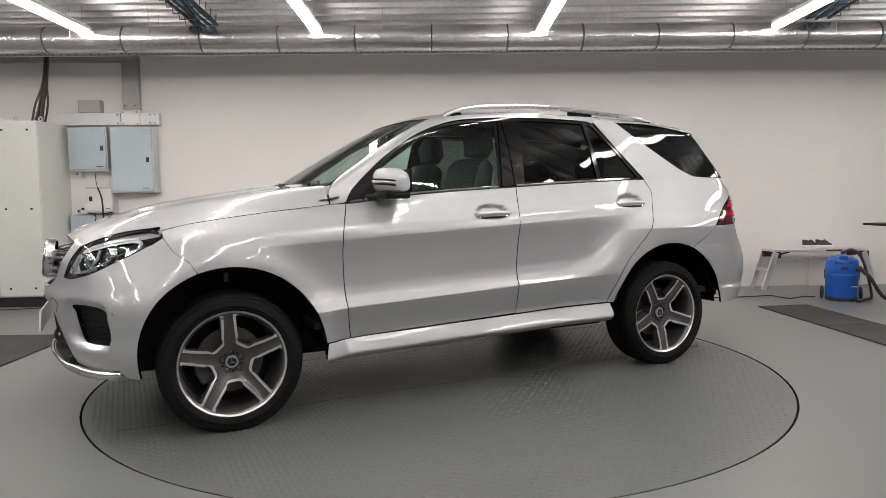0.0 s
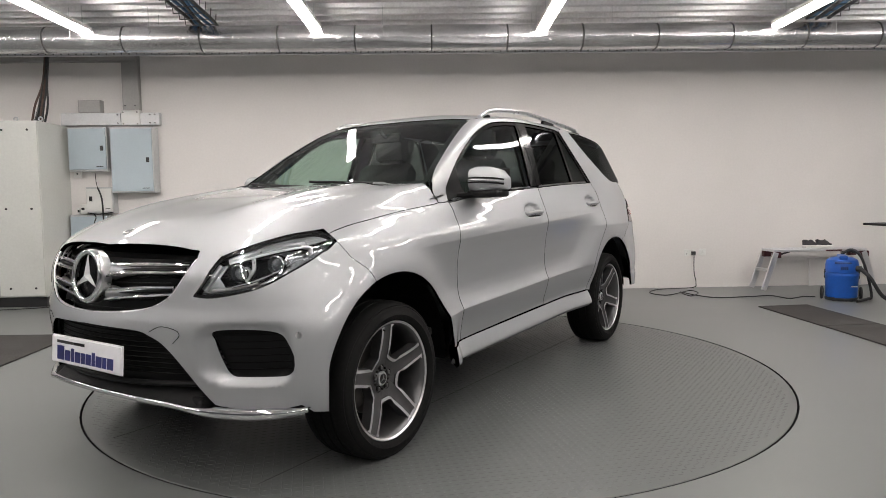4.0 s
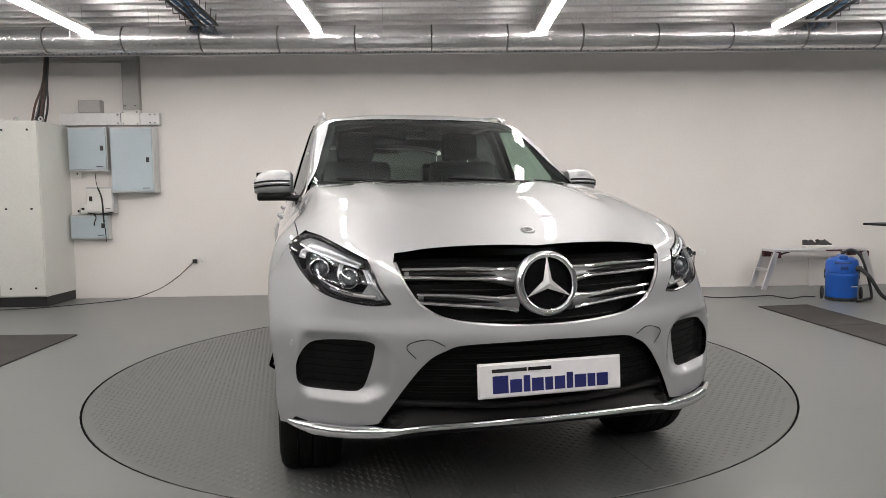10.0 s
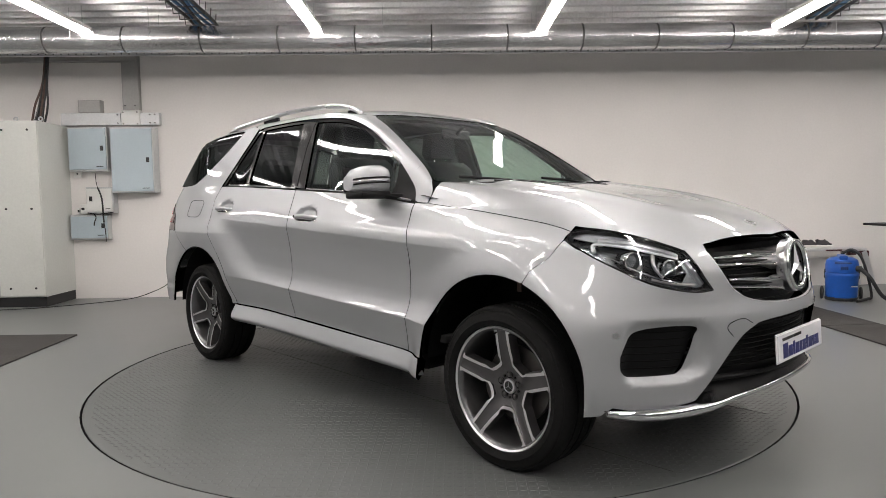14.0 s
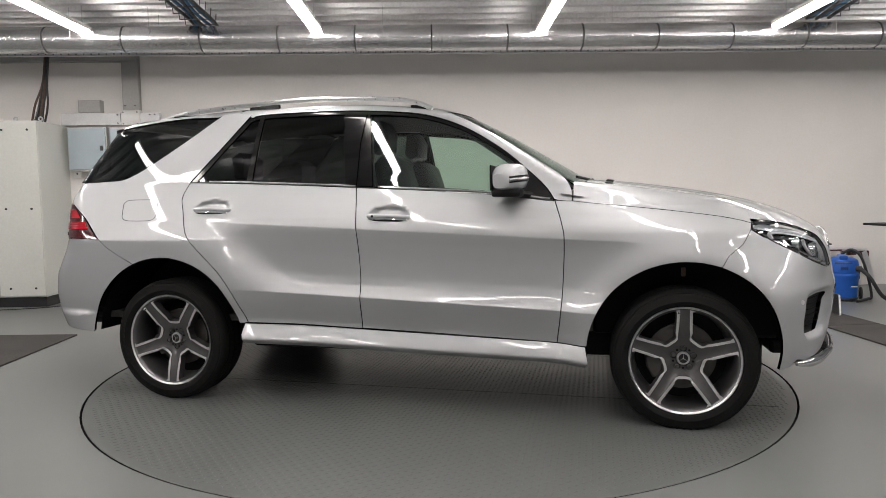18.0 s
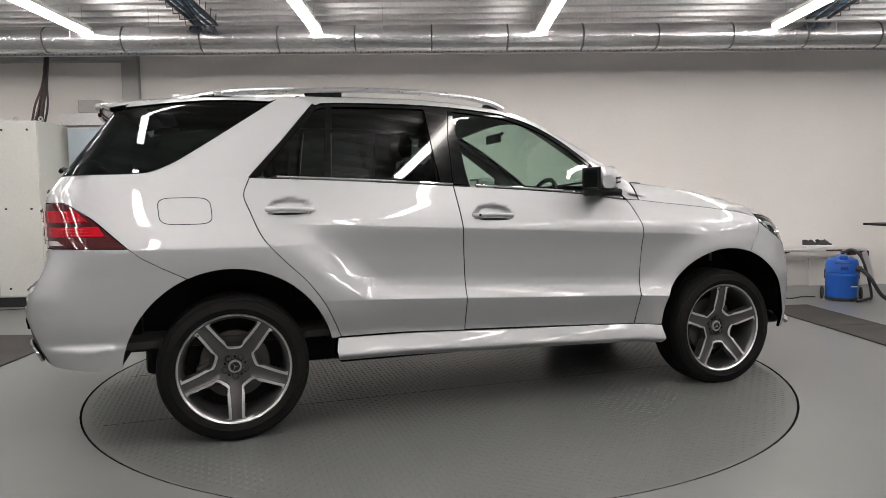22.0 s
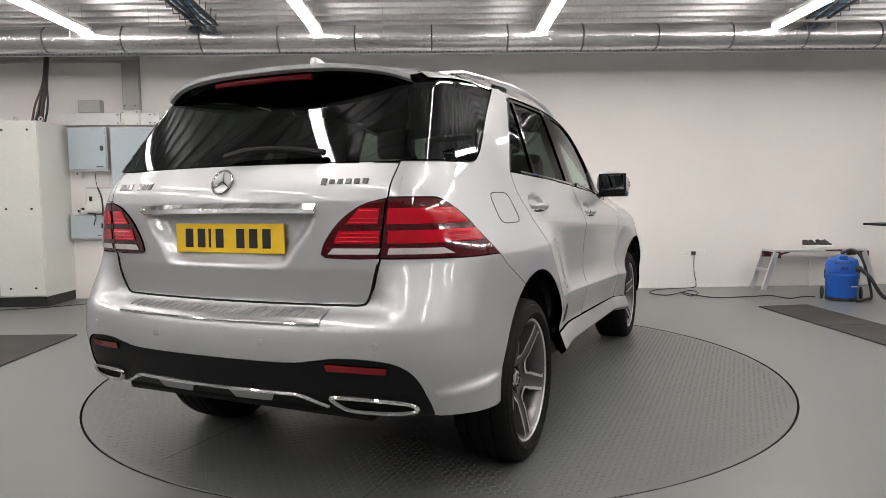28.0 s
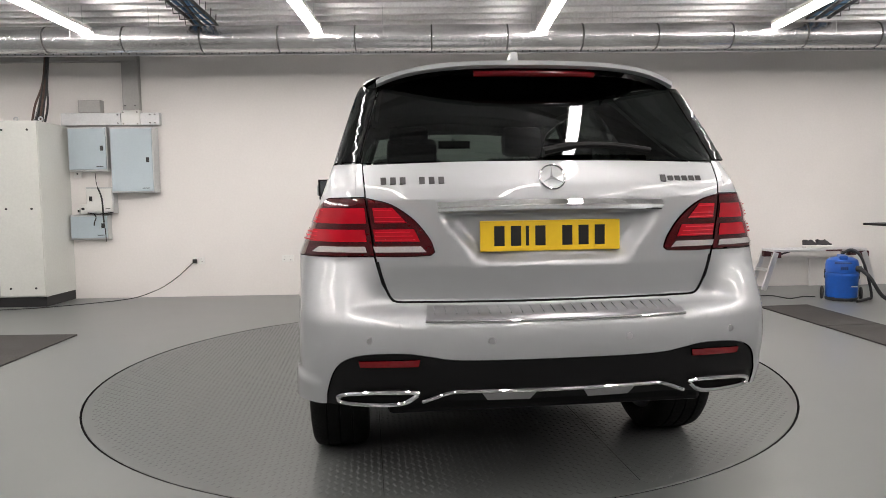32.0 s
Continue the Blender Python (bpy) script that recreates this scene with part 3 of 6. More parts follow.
    # trunking
    t = thing("trunking", "grey steel cable trunking on the wall", "trunking", m=WALL.copy())
    boxed("cover", (-4.66, -3.94, -0.08, -0.002, 2.145, 2.295), galvanised, t, 0.003)
    boxed("end_piece", (-3.70, -3.47, -0.08, -0.002, 2.145, 2.295), galvanised, t, 0.003)
    boxed("riser", (-3.905, -3.705, -0.08, -0.002, 2.32, 3.0), trunk_grey, t, 0.003)
    boxed("tee_plate", (-3.93, -3.70, -0.092, -0.002, 2.14, 2.33), white_metal, t, 0.012)
    boxed("head_run", (-7.4, -3.705, -0.10, -0.004, 2.915, 2.985), trunk_grey, t, 0.003)
    for uu, zz in ((-3.97, 2.17), (-3.97, 2.27), (-3.58, 2.17), (-3.58, 2.27), (-3.52, 2.17), (-3.52, 2.27), (-3.87, 2.38), (-3.75, 2.38), (-3.90, 2.16), (-3.73, 2.16), (-3.90, 2.30), (-3.73, 2.30)):
        part("bolt", rod(bmesh.new(), (uu, -0.075, zz), (uu, -0.098, zz), 0.008, 8), tape, t)
    t = thing("adaptable_box", "small grey box on top of the trunking", "electrical box", m=WALL @ pose(-4.30, 0, 2.297))
    boxed("body", (-0.135, 0.135, -0.10, -0.002, 0, 0.155), trunk_grey, t, 0.004)
    boxed("lid", (-0.13, 0.13, -0.106, -0.10, 0.005, 0.15), trunk_grey, t, 0.002)
    # sockets and leads
    socket(-3.08, 0.455, True, -0.045), socket(-1.97, 0.465), socket(3.18, 0.45, True)
    s = thing("spur_switch", "white fused switch beside the socket", "switch", m=WALL @ pose(3.345, 0, 0.455))
    boxed("faceplate", (-0.043, 0.043, -0.012, -0.001, -0.043, 0.043), socket_white, s, 0.003)
    boxed("rocker", (-0.012, 0.012, -0.017, -0.010, -0.01, 0.025), white_metal, s, 0.002)
    w = lambda u, d, z: tuple(WALL @ Vector((u, -d, z)))
    floor_cable("mains_lead", [w(-3.125, 0.05, 0.445), w(-3.18, 0.06, 0.395), w(-3.295, 0.08, 0.287), w(-3.46, 0.11, 0.165), w(-3.61, 0.15, 0.090), w(-3.89, 0.22, 0.012), w(-4.45, 0.66, 0.006), w(-5.03, 0.88, 0.006), w(-6.2, 1.0, 0.006)], "black mains lead trailing over the floor to a socket")
    floor_cable("mains_lead", [w(3.22, 0.05, 0.43), w(3.22, 0.06, 0.2), w(3.25, 0.05, 0.07), w(3.19, 0.07, 0.006), w(2.73, 0.17, 0.006), w(2.51, 0.46, 0.006), w(2.63, 0.68, 0.006), w(2.91, 0.46, 0.006),
                               w(3.06, 0.35, 0.010), w(3.05, 0.60, 0.014), w(2.88, 0.78, 0.006), w(2.86, 0.52, 0.018), w(2.97, 0.73, 0.006), w(3.13, 0.94, 0.006), w(3.52, 0.91, 0.006), w(3.79, 0.87, 0.006), w(3.88, 1.10, 0.006), w(4.11, 0.99, 0.006), w(4.23, 1.02, 0.006)], "black vacuum lead lying in loops on the floor")


def build_corner_things():
    # step bench
    b = thing("work_platform", "folding aluminium step bench with dark red hinge joints, by the wall", "step bench", m=WALL @ pose(4.61, -0.27, 0))
    boxed("deck_board", (-0.55, 0.62, -0.15, 0.15, 0.475, 0.505), aluminium, b, 0.006)
    for k in range(5):
        boxed("rib", (-0.55, 0.62, -0.12 + 0.055 * k, -0.105 + 0.055 * k, 0.505, 0.509), aluminium, b, 0.001)
    boxed("edge_strip", (0.1, 0.3, -0.155, -0.15, 0.478, 0.495), bench_red, b, 0.001)
    for k in (-0.12, 0.12):
        for e in (-1, 1):
            x = -0.52 if e < 0 else 0.58
            leg = bmesh.new()
            n = 18 * e
            box(leg, -0.030, 0.030, -0.014, 0.014, 0.0, 0.485, bevel=0.004, m=Matrix.Translation((x + e * 0.15, k * 1.25, 0.006)) @ pose(0, 0, 0, 0, -n, 0))
            part("leg", leg, aluminium, b)
            boxed("hinge", (x - 0.03, x + 0.07, k - 0.03, k + 0.03, 0.40, 0.475), bench_red, b, 0.008)
            brace = bmesh.new()
            sweep(brace, [(x + e * 0.02, k, 0.42), (x - e * 0.18, k, 0.475)], 0.012, 6)
            part("brace", brace, black_plastic, b)
    for e in (-1, 1):
        x = (-0.52 if e < 0 else 0.58) + e * 0.075
        boxed("rung", (x - 0.035, x + 0.035, -0.14, 0.14, 0.23, 0.262), aluminium, b, 0.004)
    # shoes
    for k, (x, a) in enumerate(((4.60, 8), (4.775, -6))):
        s = thing("shoe", "dark grey running shoe with a white sole on the bench", "shoe", "pair of shoes", m=WALL @ pose(x, -0.27, 0.509, 0, 0, a) @ Matrix.Diagonal((0.70, 0.9, 1.05, 1)))
        sole = [(-0.12, 0.0), (0.115, 0.0), (0.135, 0.018), (0.13, 0.032), (0.0, 0.030), (-0.125, 0.036), (-0.135, 0.02)]
        part("sole", prism(bmesh.new(), sole, -0.042, 0.042, bevel=0.008), socket_white, s, "white sole")
        up = [(-0.125, 0.034), (0.13, 0.030), (0.12, 0.05), (0.06, 0.07), (0.01, 0.092), (-0.05, 0.085), (-0.10, 0.10), (-0.13, 0.095)]
        part("upper", prism(bmesh.new(), up, -0.036, 0.036, bevel=0.012), shoe_grey, s)
        for j in range(4):
            boxed("lace", (0.01 + 0.016 * j, 0.016 + 0.016 * j, -0.022, 0.022, 0.090 - 0.007 * j, 0.098 - 0.007 * j), trim_black, s, 0.001)
    # cardboard under the bench
    t = thing("board_offcut", "pale board leaning on the wall under the bench", "board", m=WALL @ pose(5.15, -0.02, 0))
    boxed("sheet", (-0.42, 0.35, -0.02, 0.0, 0.0, 0.36), wall_paint, t, 0.003)
    # vacuum cleaner
    v = thing("vacuum_cleaner", "blue plastic drum vacuum cleaner with a black hose, on the floor", "vacuum cleaner", m=pose(4.43, 7.32, 0, 0, 0, -25) @ Matrix.Diagonal((0.83, 0.83, 1.0, 1)))
    bm = bmesh.new()
    lathe(bm, [(0.001, 0.03), (0.178, 0.03), (0.188, 0.05), (0.196, 0.26), (0.204, 0.272), (0.204, 0.298), (0.196, 0.31)], 40, "z")
    part("drum", bm, vac_blue, v, smooth=True)
    bm = bmesh.new()
    lathe(bm, [(0.185, 0.305), (0.195, 0.315), (0.195, 0.40), (0.18, 0.45), (0.13, 0.475), (0.001, 0.48)], 40, "z")
    part("motor_head", bm, vac_blue, v, smooth=True)
    part("base_ring", lathe(bmesh.new(), [(0.14, 0.0), (0.192, 0.004), (0.194, 0.03), (0.186, 0.036)], 40, "z"), black_plastic, v, smooth=True)
    for k in range(9):
        boxed("cooling_slot", (-0.10 + 0.022 * k, -0.088 + 0.022 * k, -0.1955, -0.17, 0.415, 0.43), plate_black, v, 0.001)
    boxed("carry_handle", (-0.05, 0.05, -0.17, 0.17, 0.455, 0.50), vac_blue, v, 0.015)
    for k in (-1, 1):
        boxed("side_latch", (k * 0.19 - 0.015, k * 0.19 + 0.015, -0.03, 0.03, 0.24, 0.34), black_plastic, v, 0.006)
        bm = bmesh.new()
        lathe(bm, [(0.001, -0.018), (0.028, -0.020), (0.034, -0.012), (0.062, -0.018), (0.074, -0.008), (0.074, 0.008), (0.062, 0.018), (0.001, 0.016)], 24, "x", m=pose(k * 0.225, 0.02, 0.075))
        part("wheel", bm, black_plastic, v, smooth=True)
        boxed("castor", (k * 0.10 - 0.02, k * 0.10 + 0.02, -0.16, -0.12, 0.0, 0.04), black_plastic, v, 0.008)
    for k in range(4):
        boxed("badge_bar", (-0.03 + 0.022 * k, -0.016 + 0.022 * k, -0.1975, -0.19, 0.35, 0.385), plate_black, v, 0.001)
    boxed("side_text_bar", (0.03, 0.13, -0.186, -0.165, 0.16, 0.172), white_plate, v, 0.001, bm_m=pose(0, 0, 0, 0, 0, 14))
    bm = bmesh.new()
    rod(bm, (0.14, -0.10, 0.36), (0.20, -0.14, 0.36), 0.032, 14)
    part("hose_inlet", bm, black_plastic, v)
    pts = bend([(0.20, -0.14, 0.36), (0.30, -0.20, 0.27), (0.42, -0.2, 0.10), (0.55, -0.1, 0.03), (0.8, 0.0, 0.025), (1.1, 0.2, 0.025), (1.5, 0.2, 0.025)], 14)
    part("hose", sweep(bmesh.new(), pts, [0.021 + 0.002 * (i % 2) for i in range(len(pts))], 10), black_plastic, v)
    pts = bend([(0.0, 0.16, 0.5), (0.12, 0.16, 0.55), (0.22, 0.12, 0.49), (0.30, 0.1, 0.30), (0.36, 0.1, 0.05), (0.3, 0.0, 0.02), (0.15, -0.25, 0.02)], 12)
    part("wand", sweep(bmesh.new(), pts, 0.017, 10), black_plastic, v, smooth=True)
    # mats
    def mat_strip(name_m, a, b, c, d, label):
        bm = bmesh.new()
        top = [bm.verts.new((*p, 0.012)) for p in (a, b, c, d)]
        bot = [bm.verts.new((*p, 0.0005)) for p in (a, b, c, d)]
        bm.faces.new(top)
        for i in range(4):
            bm.faces.new((top[i], bot[i], bot[(i + 1) % 4], top[(i + 1) % 4]))
        bmesh.ops.recalc_face_normals(bm, faces=bm.faces)
        bmesh.ops.bevel(bm, geom=[e for e in bm.edges if all(v.co.z > 0.01 for v in e.verts)], offset=0.004, segments=1, affect="EDGES")
        tagged(part(name_m, bm, rubber_mat), label, "mat", "rubber floor mats")
    mat_strip("rubber_mat", (3.31, 6.90), (3.86, 6.97), (3.90, 5.85), (3.36, 5.80), "black ribbed rubber mat lying on the floor")
    mat_strip("rubber_mat", (3.365, 5.79), (3.905, 5.84), (3.95, 4.0), (3.42, 3.95), "black ribbed rubber mat lying on the floor")
    mat_strip("rubber_mat", (-3.30, 5.89), (-3.15, 3.4), (-4.2, 3.4), (-4.4, 5.91), "black rubber mat lying on the floor")
    # table end
    t = thing("side_table", "thin dark table top on a post", "table", m=pose(4.55, 6.35, 0))
    boxed("top", (-0.36, 0.75, -0.25, 0.25, 0.862, 0.885), trim_black, t, 0.004)
    boxed("leg", (0.47, 0.53, -0.03, 0.03, 0.02, 0.862), trim_black, t, 0.004)
    boxed("foot", (0.28, 0.72, -0.22, 0.22, 0, 0.02), trim_black, t, 0.004)


build_floor()
build_walls()
build_deck()
turntable = build_turntable()
build_tubes()
build_duct()
build_wall_things()
build_corner_things()


TAIL_CREASE = [(0.0, 0.953 + d) for d in (-0.010, -0.003, 0.003, 0.010)]
CREASES = [(0.05, 0.9975 + d) for d in (-0.012, -0.004, 0.0, 0.004)] + [(0.045, 0.62235 + d) for d in (-0.012, -0.004, 0.0, 0.004)]


def cut_sheet(outline, cell, lines=()):
    """An outline in the plane, cut into cells and along lines: its points and faces."""
    bm = bmesh.new()
    pts = []
    for p in outline:
        if not pts or math.hypot(p[0] - pts[-1][0], p[1] - pts[-1][1]) > 1e-4:
            pts.append(p)
    if math.hypot(pts[0][0] - pts[-1][0], pts[0][1] - pts[-1][1]) < 1e-4:
        pts.pop()
    bm.faces.new([bm.verts.new((u, v, 0)) for u, v in pts])
    bm.normal_update()
    bmesh.ops.triangulate(bm, faces=bm.faces[:], ngon_method="EAR_CLIP")
    for slope, level in lines:
        bmesh.ops.bisect_plane(bm, geom=bm.verts[:] + bm.edges[:] + bm.faces[:], dist=1e-5, plane_co=(0, level, 0), plane_no=(slope, 1, 0))
    for k in (0, 1):
        lo, hi = min(p[k] for p in pts), max(p[k] for p in pts)
        n = max(1, int((hi - lo) / cell))
        for i in range(1, n + 1):
            c = lo + (hi - lo) * i / (n + 1)
            at = (c, 0, 0) if k == 0 else (0, c, 0)
            no = (1, 0, 0) if k == 0 else (0, 1, 0)
            bmesh.ops.bisect_plane(bm, geom=bm.verts[:] + bm.edges[:] + bm.faces[:], dist=1e-5, plane_co=at, plane_no=no)
    bm.verts.index_update()
    uv = np.array([v.co[:2] for v in bm.verts])
    faces = [[v.index for v in f.verts] for f in bm.faces]
    edge = [(e.verts[0].index, e.verts[1].index) for e in bm.edges if len(e.link_faces) == 1]
    bm.free()
    return uv, faces, edge


def panel(name, pieces, mat, parent, sign=1, depth=0.014, off=0.0, cell=0.035, label="", lines=None):
    """A pressed panel on the car's surface. pieces: (chart, surface, outline); it gets turned-in edges of the given depth."""
    V, N, F = [], [], []
    for chart, g, outline in pieces:
        flip, chart = chart == "side_right", chart.split("_")[0]
        uv, faces, edge = cut_sheet(outline, cell, lines or (CREASES if chart == "side" and depth else ()))
        p = settle_on(chart, g, uv[:, 0], uv[:, 1])
        n = outward(g, p)
        p = p + n * off
        if flip:
            p[:, 1] *= -1
            n[:, 1] *= -1
        o = len(V)
        V += list(p)
        N += list(n)
        for f in faces:
            a, b, c = (p[f[i]] for i in (0, len(f) // 3, 2 * len(f) // 3))
            F.append([o + i for i in (f if np.dot(np.cross(b - a, c - a), n[f[0]]) > 0 else f[::-1])])
        if depth:
            for i, j in edge:
                q = len(V)
                d = p[j] - p[i]
                s = np.cross(d, n[i])
                s = s / max(np.linalg.norm(s), 1e-9)
                V += [p[i], p[j], p[j] - n[j] * depth, p[i] - n[i] * depth]
                N += [s] * 4
                F.append([q, q + 1, q + 2, q + 3])
    V, N = np.array(V), np.array(N)
    if sign < 0:
        V[:, 1] *= -1
        N[:, 1] *= -1
        F = [f[::-1] for f in F]
    me = bpy.data.meshes.new(name)
    me.from_pydata([tuple(v) for v in V], [], F)
    me.materials.append(mat)
    for f in me.polygons:
        f.use_smooth = True
    me.normals_split_custom_set_from_vertices([tuple(v) for v in N])
    ob = new(name, me)
    ob.parent = parent
    return tagged(ob, label)


def arc(cx, cz, r, a0, a1, n=22):
    return [(cx + r * math.cos(radians(a0 + (a1 - a0) * i / n)), cz + r * math.sin(radians(a0 + (a1 - a0) * i / n))) for i in range(n + 1)]


def shift(pts, du=0.0, dv=0.0):
    return [(p[0] + du, p[1] + dv) for p in pts]


def surf_y(g, pts):
    q = np.array(pts, float)
    return settle_on("side", g, q[:, 0], q[:, 1])


def corner_line(chart, y, zs, g=None):
    """The line at half-width y on the nose or tail, as side coordinates."""
    q = settle_on(chart, g or lower, np.full(len(zs), float(y)), np.array(zs, float))
    return [(p[0], p[2]) for p in q]


def tube_on(name, chart, g, pts, r, mat, parent, sign=1, off=0.0, n=8, flat=1.0, label=""):
    """A bar that lies on the surface along pts."""
    q = np.array(bend(pts, 6), float)
    p = settle_on(chart, g, q[:, 0], q[:, 1])
    p = p + outward(g, p) * off
    p[:, 1] *= sign
    return part(name, sweep(bmesh.new(), p, r, n, flat), mat, parent, label, smooth=True)


lamp_silver = material("lamp_silver", (0.72, 0.73, 0.75), 0.22, 0.6, grain=0.12, grain_scale=120)
brake_red = material("brake_light_red", (0.075, 0.002, 0.004), 0.15, spec=0.3, grain=0.05)
blade_grey = material("blade_grey", (0.30, 0.30, 0.31), 0.32, 0.8, grain=0.04)
emblem_black = material("emblem_black", (0.004, 0.004, 0.005), 0.25, spec=0.2, grain=0.05)
emblem_silver = material("emblem_silver", (0.88, 0.88, 0.89), 0.25, 0.5, grain=0.02)
car = thing("car", "silver off-road estate car with alloy wheels, standing on the turntable", "car")
LR = (1, -1)

# lines that panels share, in side coordinates
FRONT_EDGE = bend([(0.82, 0.415), (0.845, 0.63), (0.858, 0.93), (0.845, 1.03), (0.806, 1.150)], 6)
MID_EDGE = bend([(-0.252, 0.455), (-0.252, 0.72), (-0.268, 1.03), (-0.29, 1.236)], 5)
REAR_EDGE = bend([(-0.935, 0.478), (-0.97, 0.56), (-1.02, 0.66), (-1.10, 0.77), (-1.21, 0.88), (-1.305, 0.99), (-1.36, 1.12), (-1.385, 1.20), (-1.355, 1.284)], 5)
BELT = [(x, float(belt(np.array(x)))) for x in np.linspace(-1.355, 0.806, 30)]
GLASS_TOP = bend([(0.803, 1.160), (0.757, 1.226), (0.662, 1.318), (0.510, 1.443), (0.303, 1.568), (0.10, 1.641), (-0.09, 1.670), (-0.38, 1.689), (-0.68, 1.693), (-0.945, 1.687), (-1.0, 1.672)], 4)
SCREEN_SIDE = bend([(0.738, 1.262), (0.692, 1.348), (0.650, 1.468), (0.605, 1.590), (0.582, 1.662)], 5)
BONNET_EDGE = bend([(0.900, 1.147), (0.985, 1.136), (1.3, 1.103), (1.58, 1.067), (1.70, 1.044), (1.757, 1.028)], 6)


def belt_between(a, b, dz=0.0):
    return [(x, float(belt(np.array(x))) + dz) for x in np.linspace(a, b, 18)]


def build_side(s):
    fx = shift(FRONT_EDGE, -0.0025)
    # doors
    outline = fx + belt_between(0.80, -0.284, -0.004) + shift(MID_EDGE, 0.0025)[::-1] + [(-0.248, 0.458), (0.3, 0.437)]
    fd = panel("front_door", [("side", door_skin, outline)], paint, car, s, cell=0.017)
    outline = shift(MID_EDGE, -0.0025) + belt_between(-0.296, -1.350, -0.004) + shift(REAR_EDGE, 0.0025)[::-1] + [(-0.6, 0.470)]
    rd = panel("rear_door", [("side", door_skin, outline)], paint, car, s, cell=0.017)
    # front wing
    outline = (shift(FRONT_EDGE, 0.0025) + [(0.872, 1.146)] + shift(BONNET_EDGE, 0, -0.0012) + [(1.748, 1.008), (1.748, 0.997), (1.706, 0.927), (1.638, 0.874), (1.607, 0.822)]
               + arc(1.45, 0.36, 0.485, 72, 174) + [(0.9, 0.411)])
    panel("front_wing", [("side", lower, outline)], paint, car, s)
    # sill
    outline = [(-0.95, 0.470), (-0.6, 0.462), (0.3, 0.429), (0.962, 0.405), (0.978, 0.33), (0.965, 0.303), (0.0, 0.330), (-0.95, 0.360), (-0.962, 0.41)]
    panel("sill", [("side", sill_skin, outline)], paint, car, s, depth=0.05, off=0.003, cell=0.014, lines=SILL_LINES)
    # rear quarter with the rear pillar
    glass_edge = bend([(-1.225, 1.680), (-1.47, 1.512), (-1.655, 1.388), (-1.74, 1.340), (-1.83, 1.308), (-2.0, 1.300)], 6)
    zs = np.linspace(1.296, 1.174, 6)
    tip = bend([(-2.195, 1.174), (-2.163, 1.165), (-2.058, 1.099), (-1.98, 1.030), (-1.900, 0.957)], 5)
    outline = (shift(REAR_EDGE, -0.0025) + [(-1.358, 1.292), (-1.19, 1.478), (-1.045, 1.650), (-1.012, 1.688), (-1.10, 1.708), (-1.2, 1.697)] + glass_edge + corner_line("rear", 0.70, zs)
               + tip + [(-1.85, 0.915), (-1.76, 0.865), (-1.655, 0.812)] + arc(-1.46, 0.36, 0.49, 113, 13.5) + [(-0.955, 0.474)])
    back = [(0.70, z) for z in zs] + [(0.668, 1.174), (0.672, 1.23), (0.677, 1.296)]
    panel("rear_quarter", [("side", lower, outline), ("rear", lower, back)], paint, car, s, cell=0.026, lines=CREASES + TAIL_CREASE)
    # roof side with the windscreen pillar
    top_x = np.linspace(-1.12, 0.22, 24)
    q = settle_on("top", upper, top_x, np.full(24, 0.60))
    e = np.array(SCREEN_SIDE)
    edge = settle_on("front", upper, e[:, 0] + 0.004, e[:, 1])
    pillar_out = [(p[0], p[2]) for p in edge[::-1]] + bend([(edge[0][0], 1.262), (0.889, 1.205), (0.893, 1.149)], 4)[1:]
    outline = GLASS_TOP + [(-1.10, 1.712)] + [(p[0], p[2]) for p in q[1:-1] if p[0] < edge[-1][0] - 0.01] + pillar_out + [(0.86, 1.1495), (0.82, 1.154)]
    rx = np.linspace(-1.10, -1.90, 12)
    q = settle_on("top", upper, rx, np.full(12, 0.60))
    behind = [(p[0], p[2]) for p in q] + bend([(-1.918, 1.635), (-1.865, 1.641), (-1.65, 1.672), (-1.45, 1.690), (-1.235, 1.686)], 4) + [(-1.205, 1.698), (-1.10, 1.709)]
    panel("roof_side", [("side", upper, outline), ("side", upper, behind)], paint, car, s, cell=0.03)
    # belt strips and glass
    for a, b, dad in ((0.78, -0.286, fd), (-0.294, -1.345, rd)):
        tube_on("belt_strip", "side", upper, belt_between(a, b, 0.007)[::3], 0.007, chrome, dad, s, off=0.002, label="chrome strip under the window")
    rim = [p for p in GLASS_TOP]

    def top_at(x):
        xs = [p[0] for p in rim][::-1]
        zz = [p[1] for p in rim][::-1]
        return float(np.interp(x, xs, zz))

    def pane(name, outline, mat, dad, label, off=-0.012):
        return panel(name, [("side", upper, outline)], mat, dad, s, depth=0.004, off=off, cell=0.05, label=label)

    g0 = 0.016
    front = [(x, top_at(x) - g0) for x in np.linspace(-0.255, 0.60, 24)] + belt_between(0.62, -0.205, 0.012)
    pane("window_glass", front, clear_glass, fd, "clear front door glass")
    rear = [(x, top_at(x) - g0) for x in np.linspace(-0.915, -0.405, 10)] + [(-0.385, 1.5)] + belt_between(-0.355, -0.945, 0.012)
    pane("window_glass", rear, privacy_glass, rd, "dark privacy glass")
    quarter = [(-0.945, 1.668), (-0.962, 1.45), (-0.982, 1.288)] + belt_between(-0.99, -1.315, 0.012) + [(-1.315, 1.305), (-1.16, 1.480), (-1.01, 1.648), (-0.985, 1.662)]
    pane("quarter_glass", quarter, privacy_glass, rd, "small dark privacy glass")
    # black frames round the panes
    def frame_strip(name, outline, dad, off=-0.004, mat=None):
        panel(name, [("side", upper, outline)], mat or gloss_black, dad, s, depth=0.012, off=off, cell=0.05)
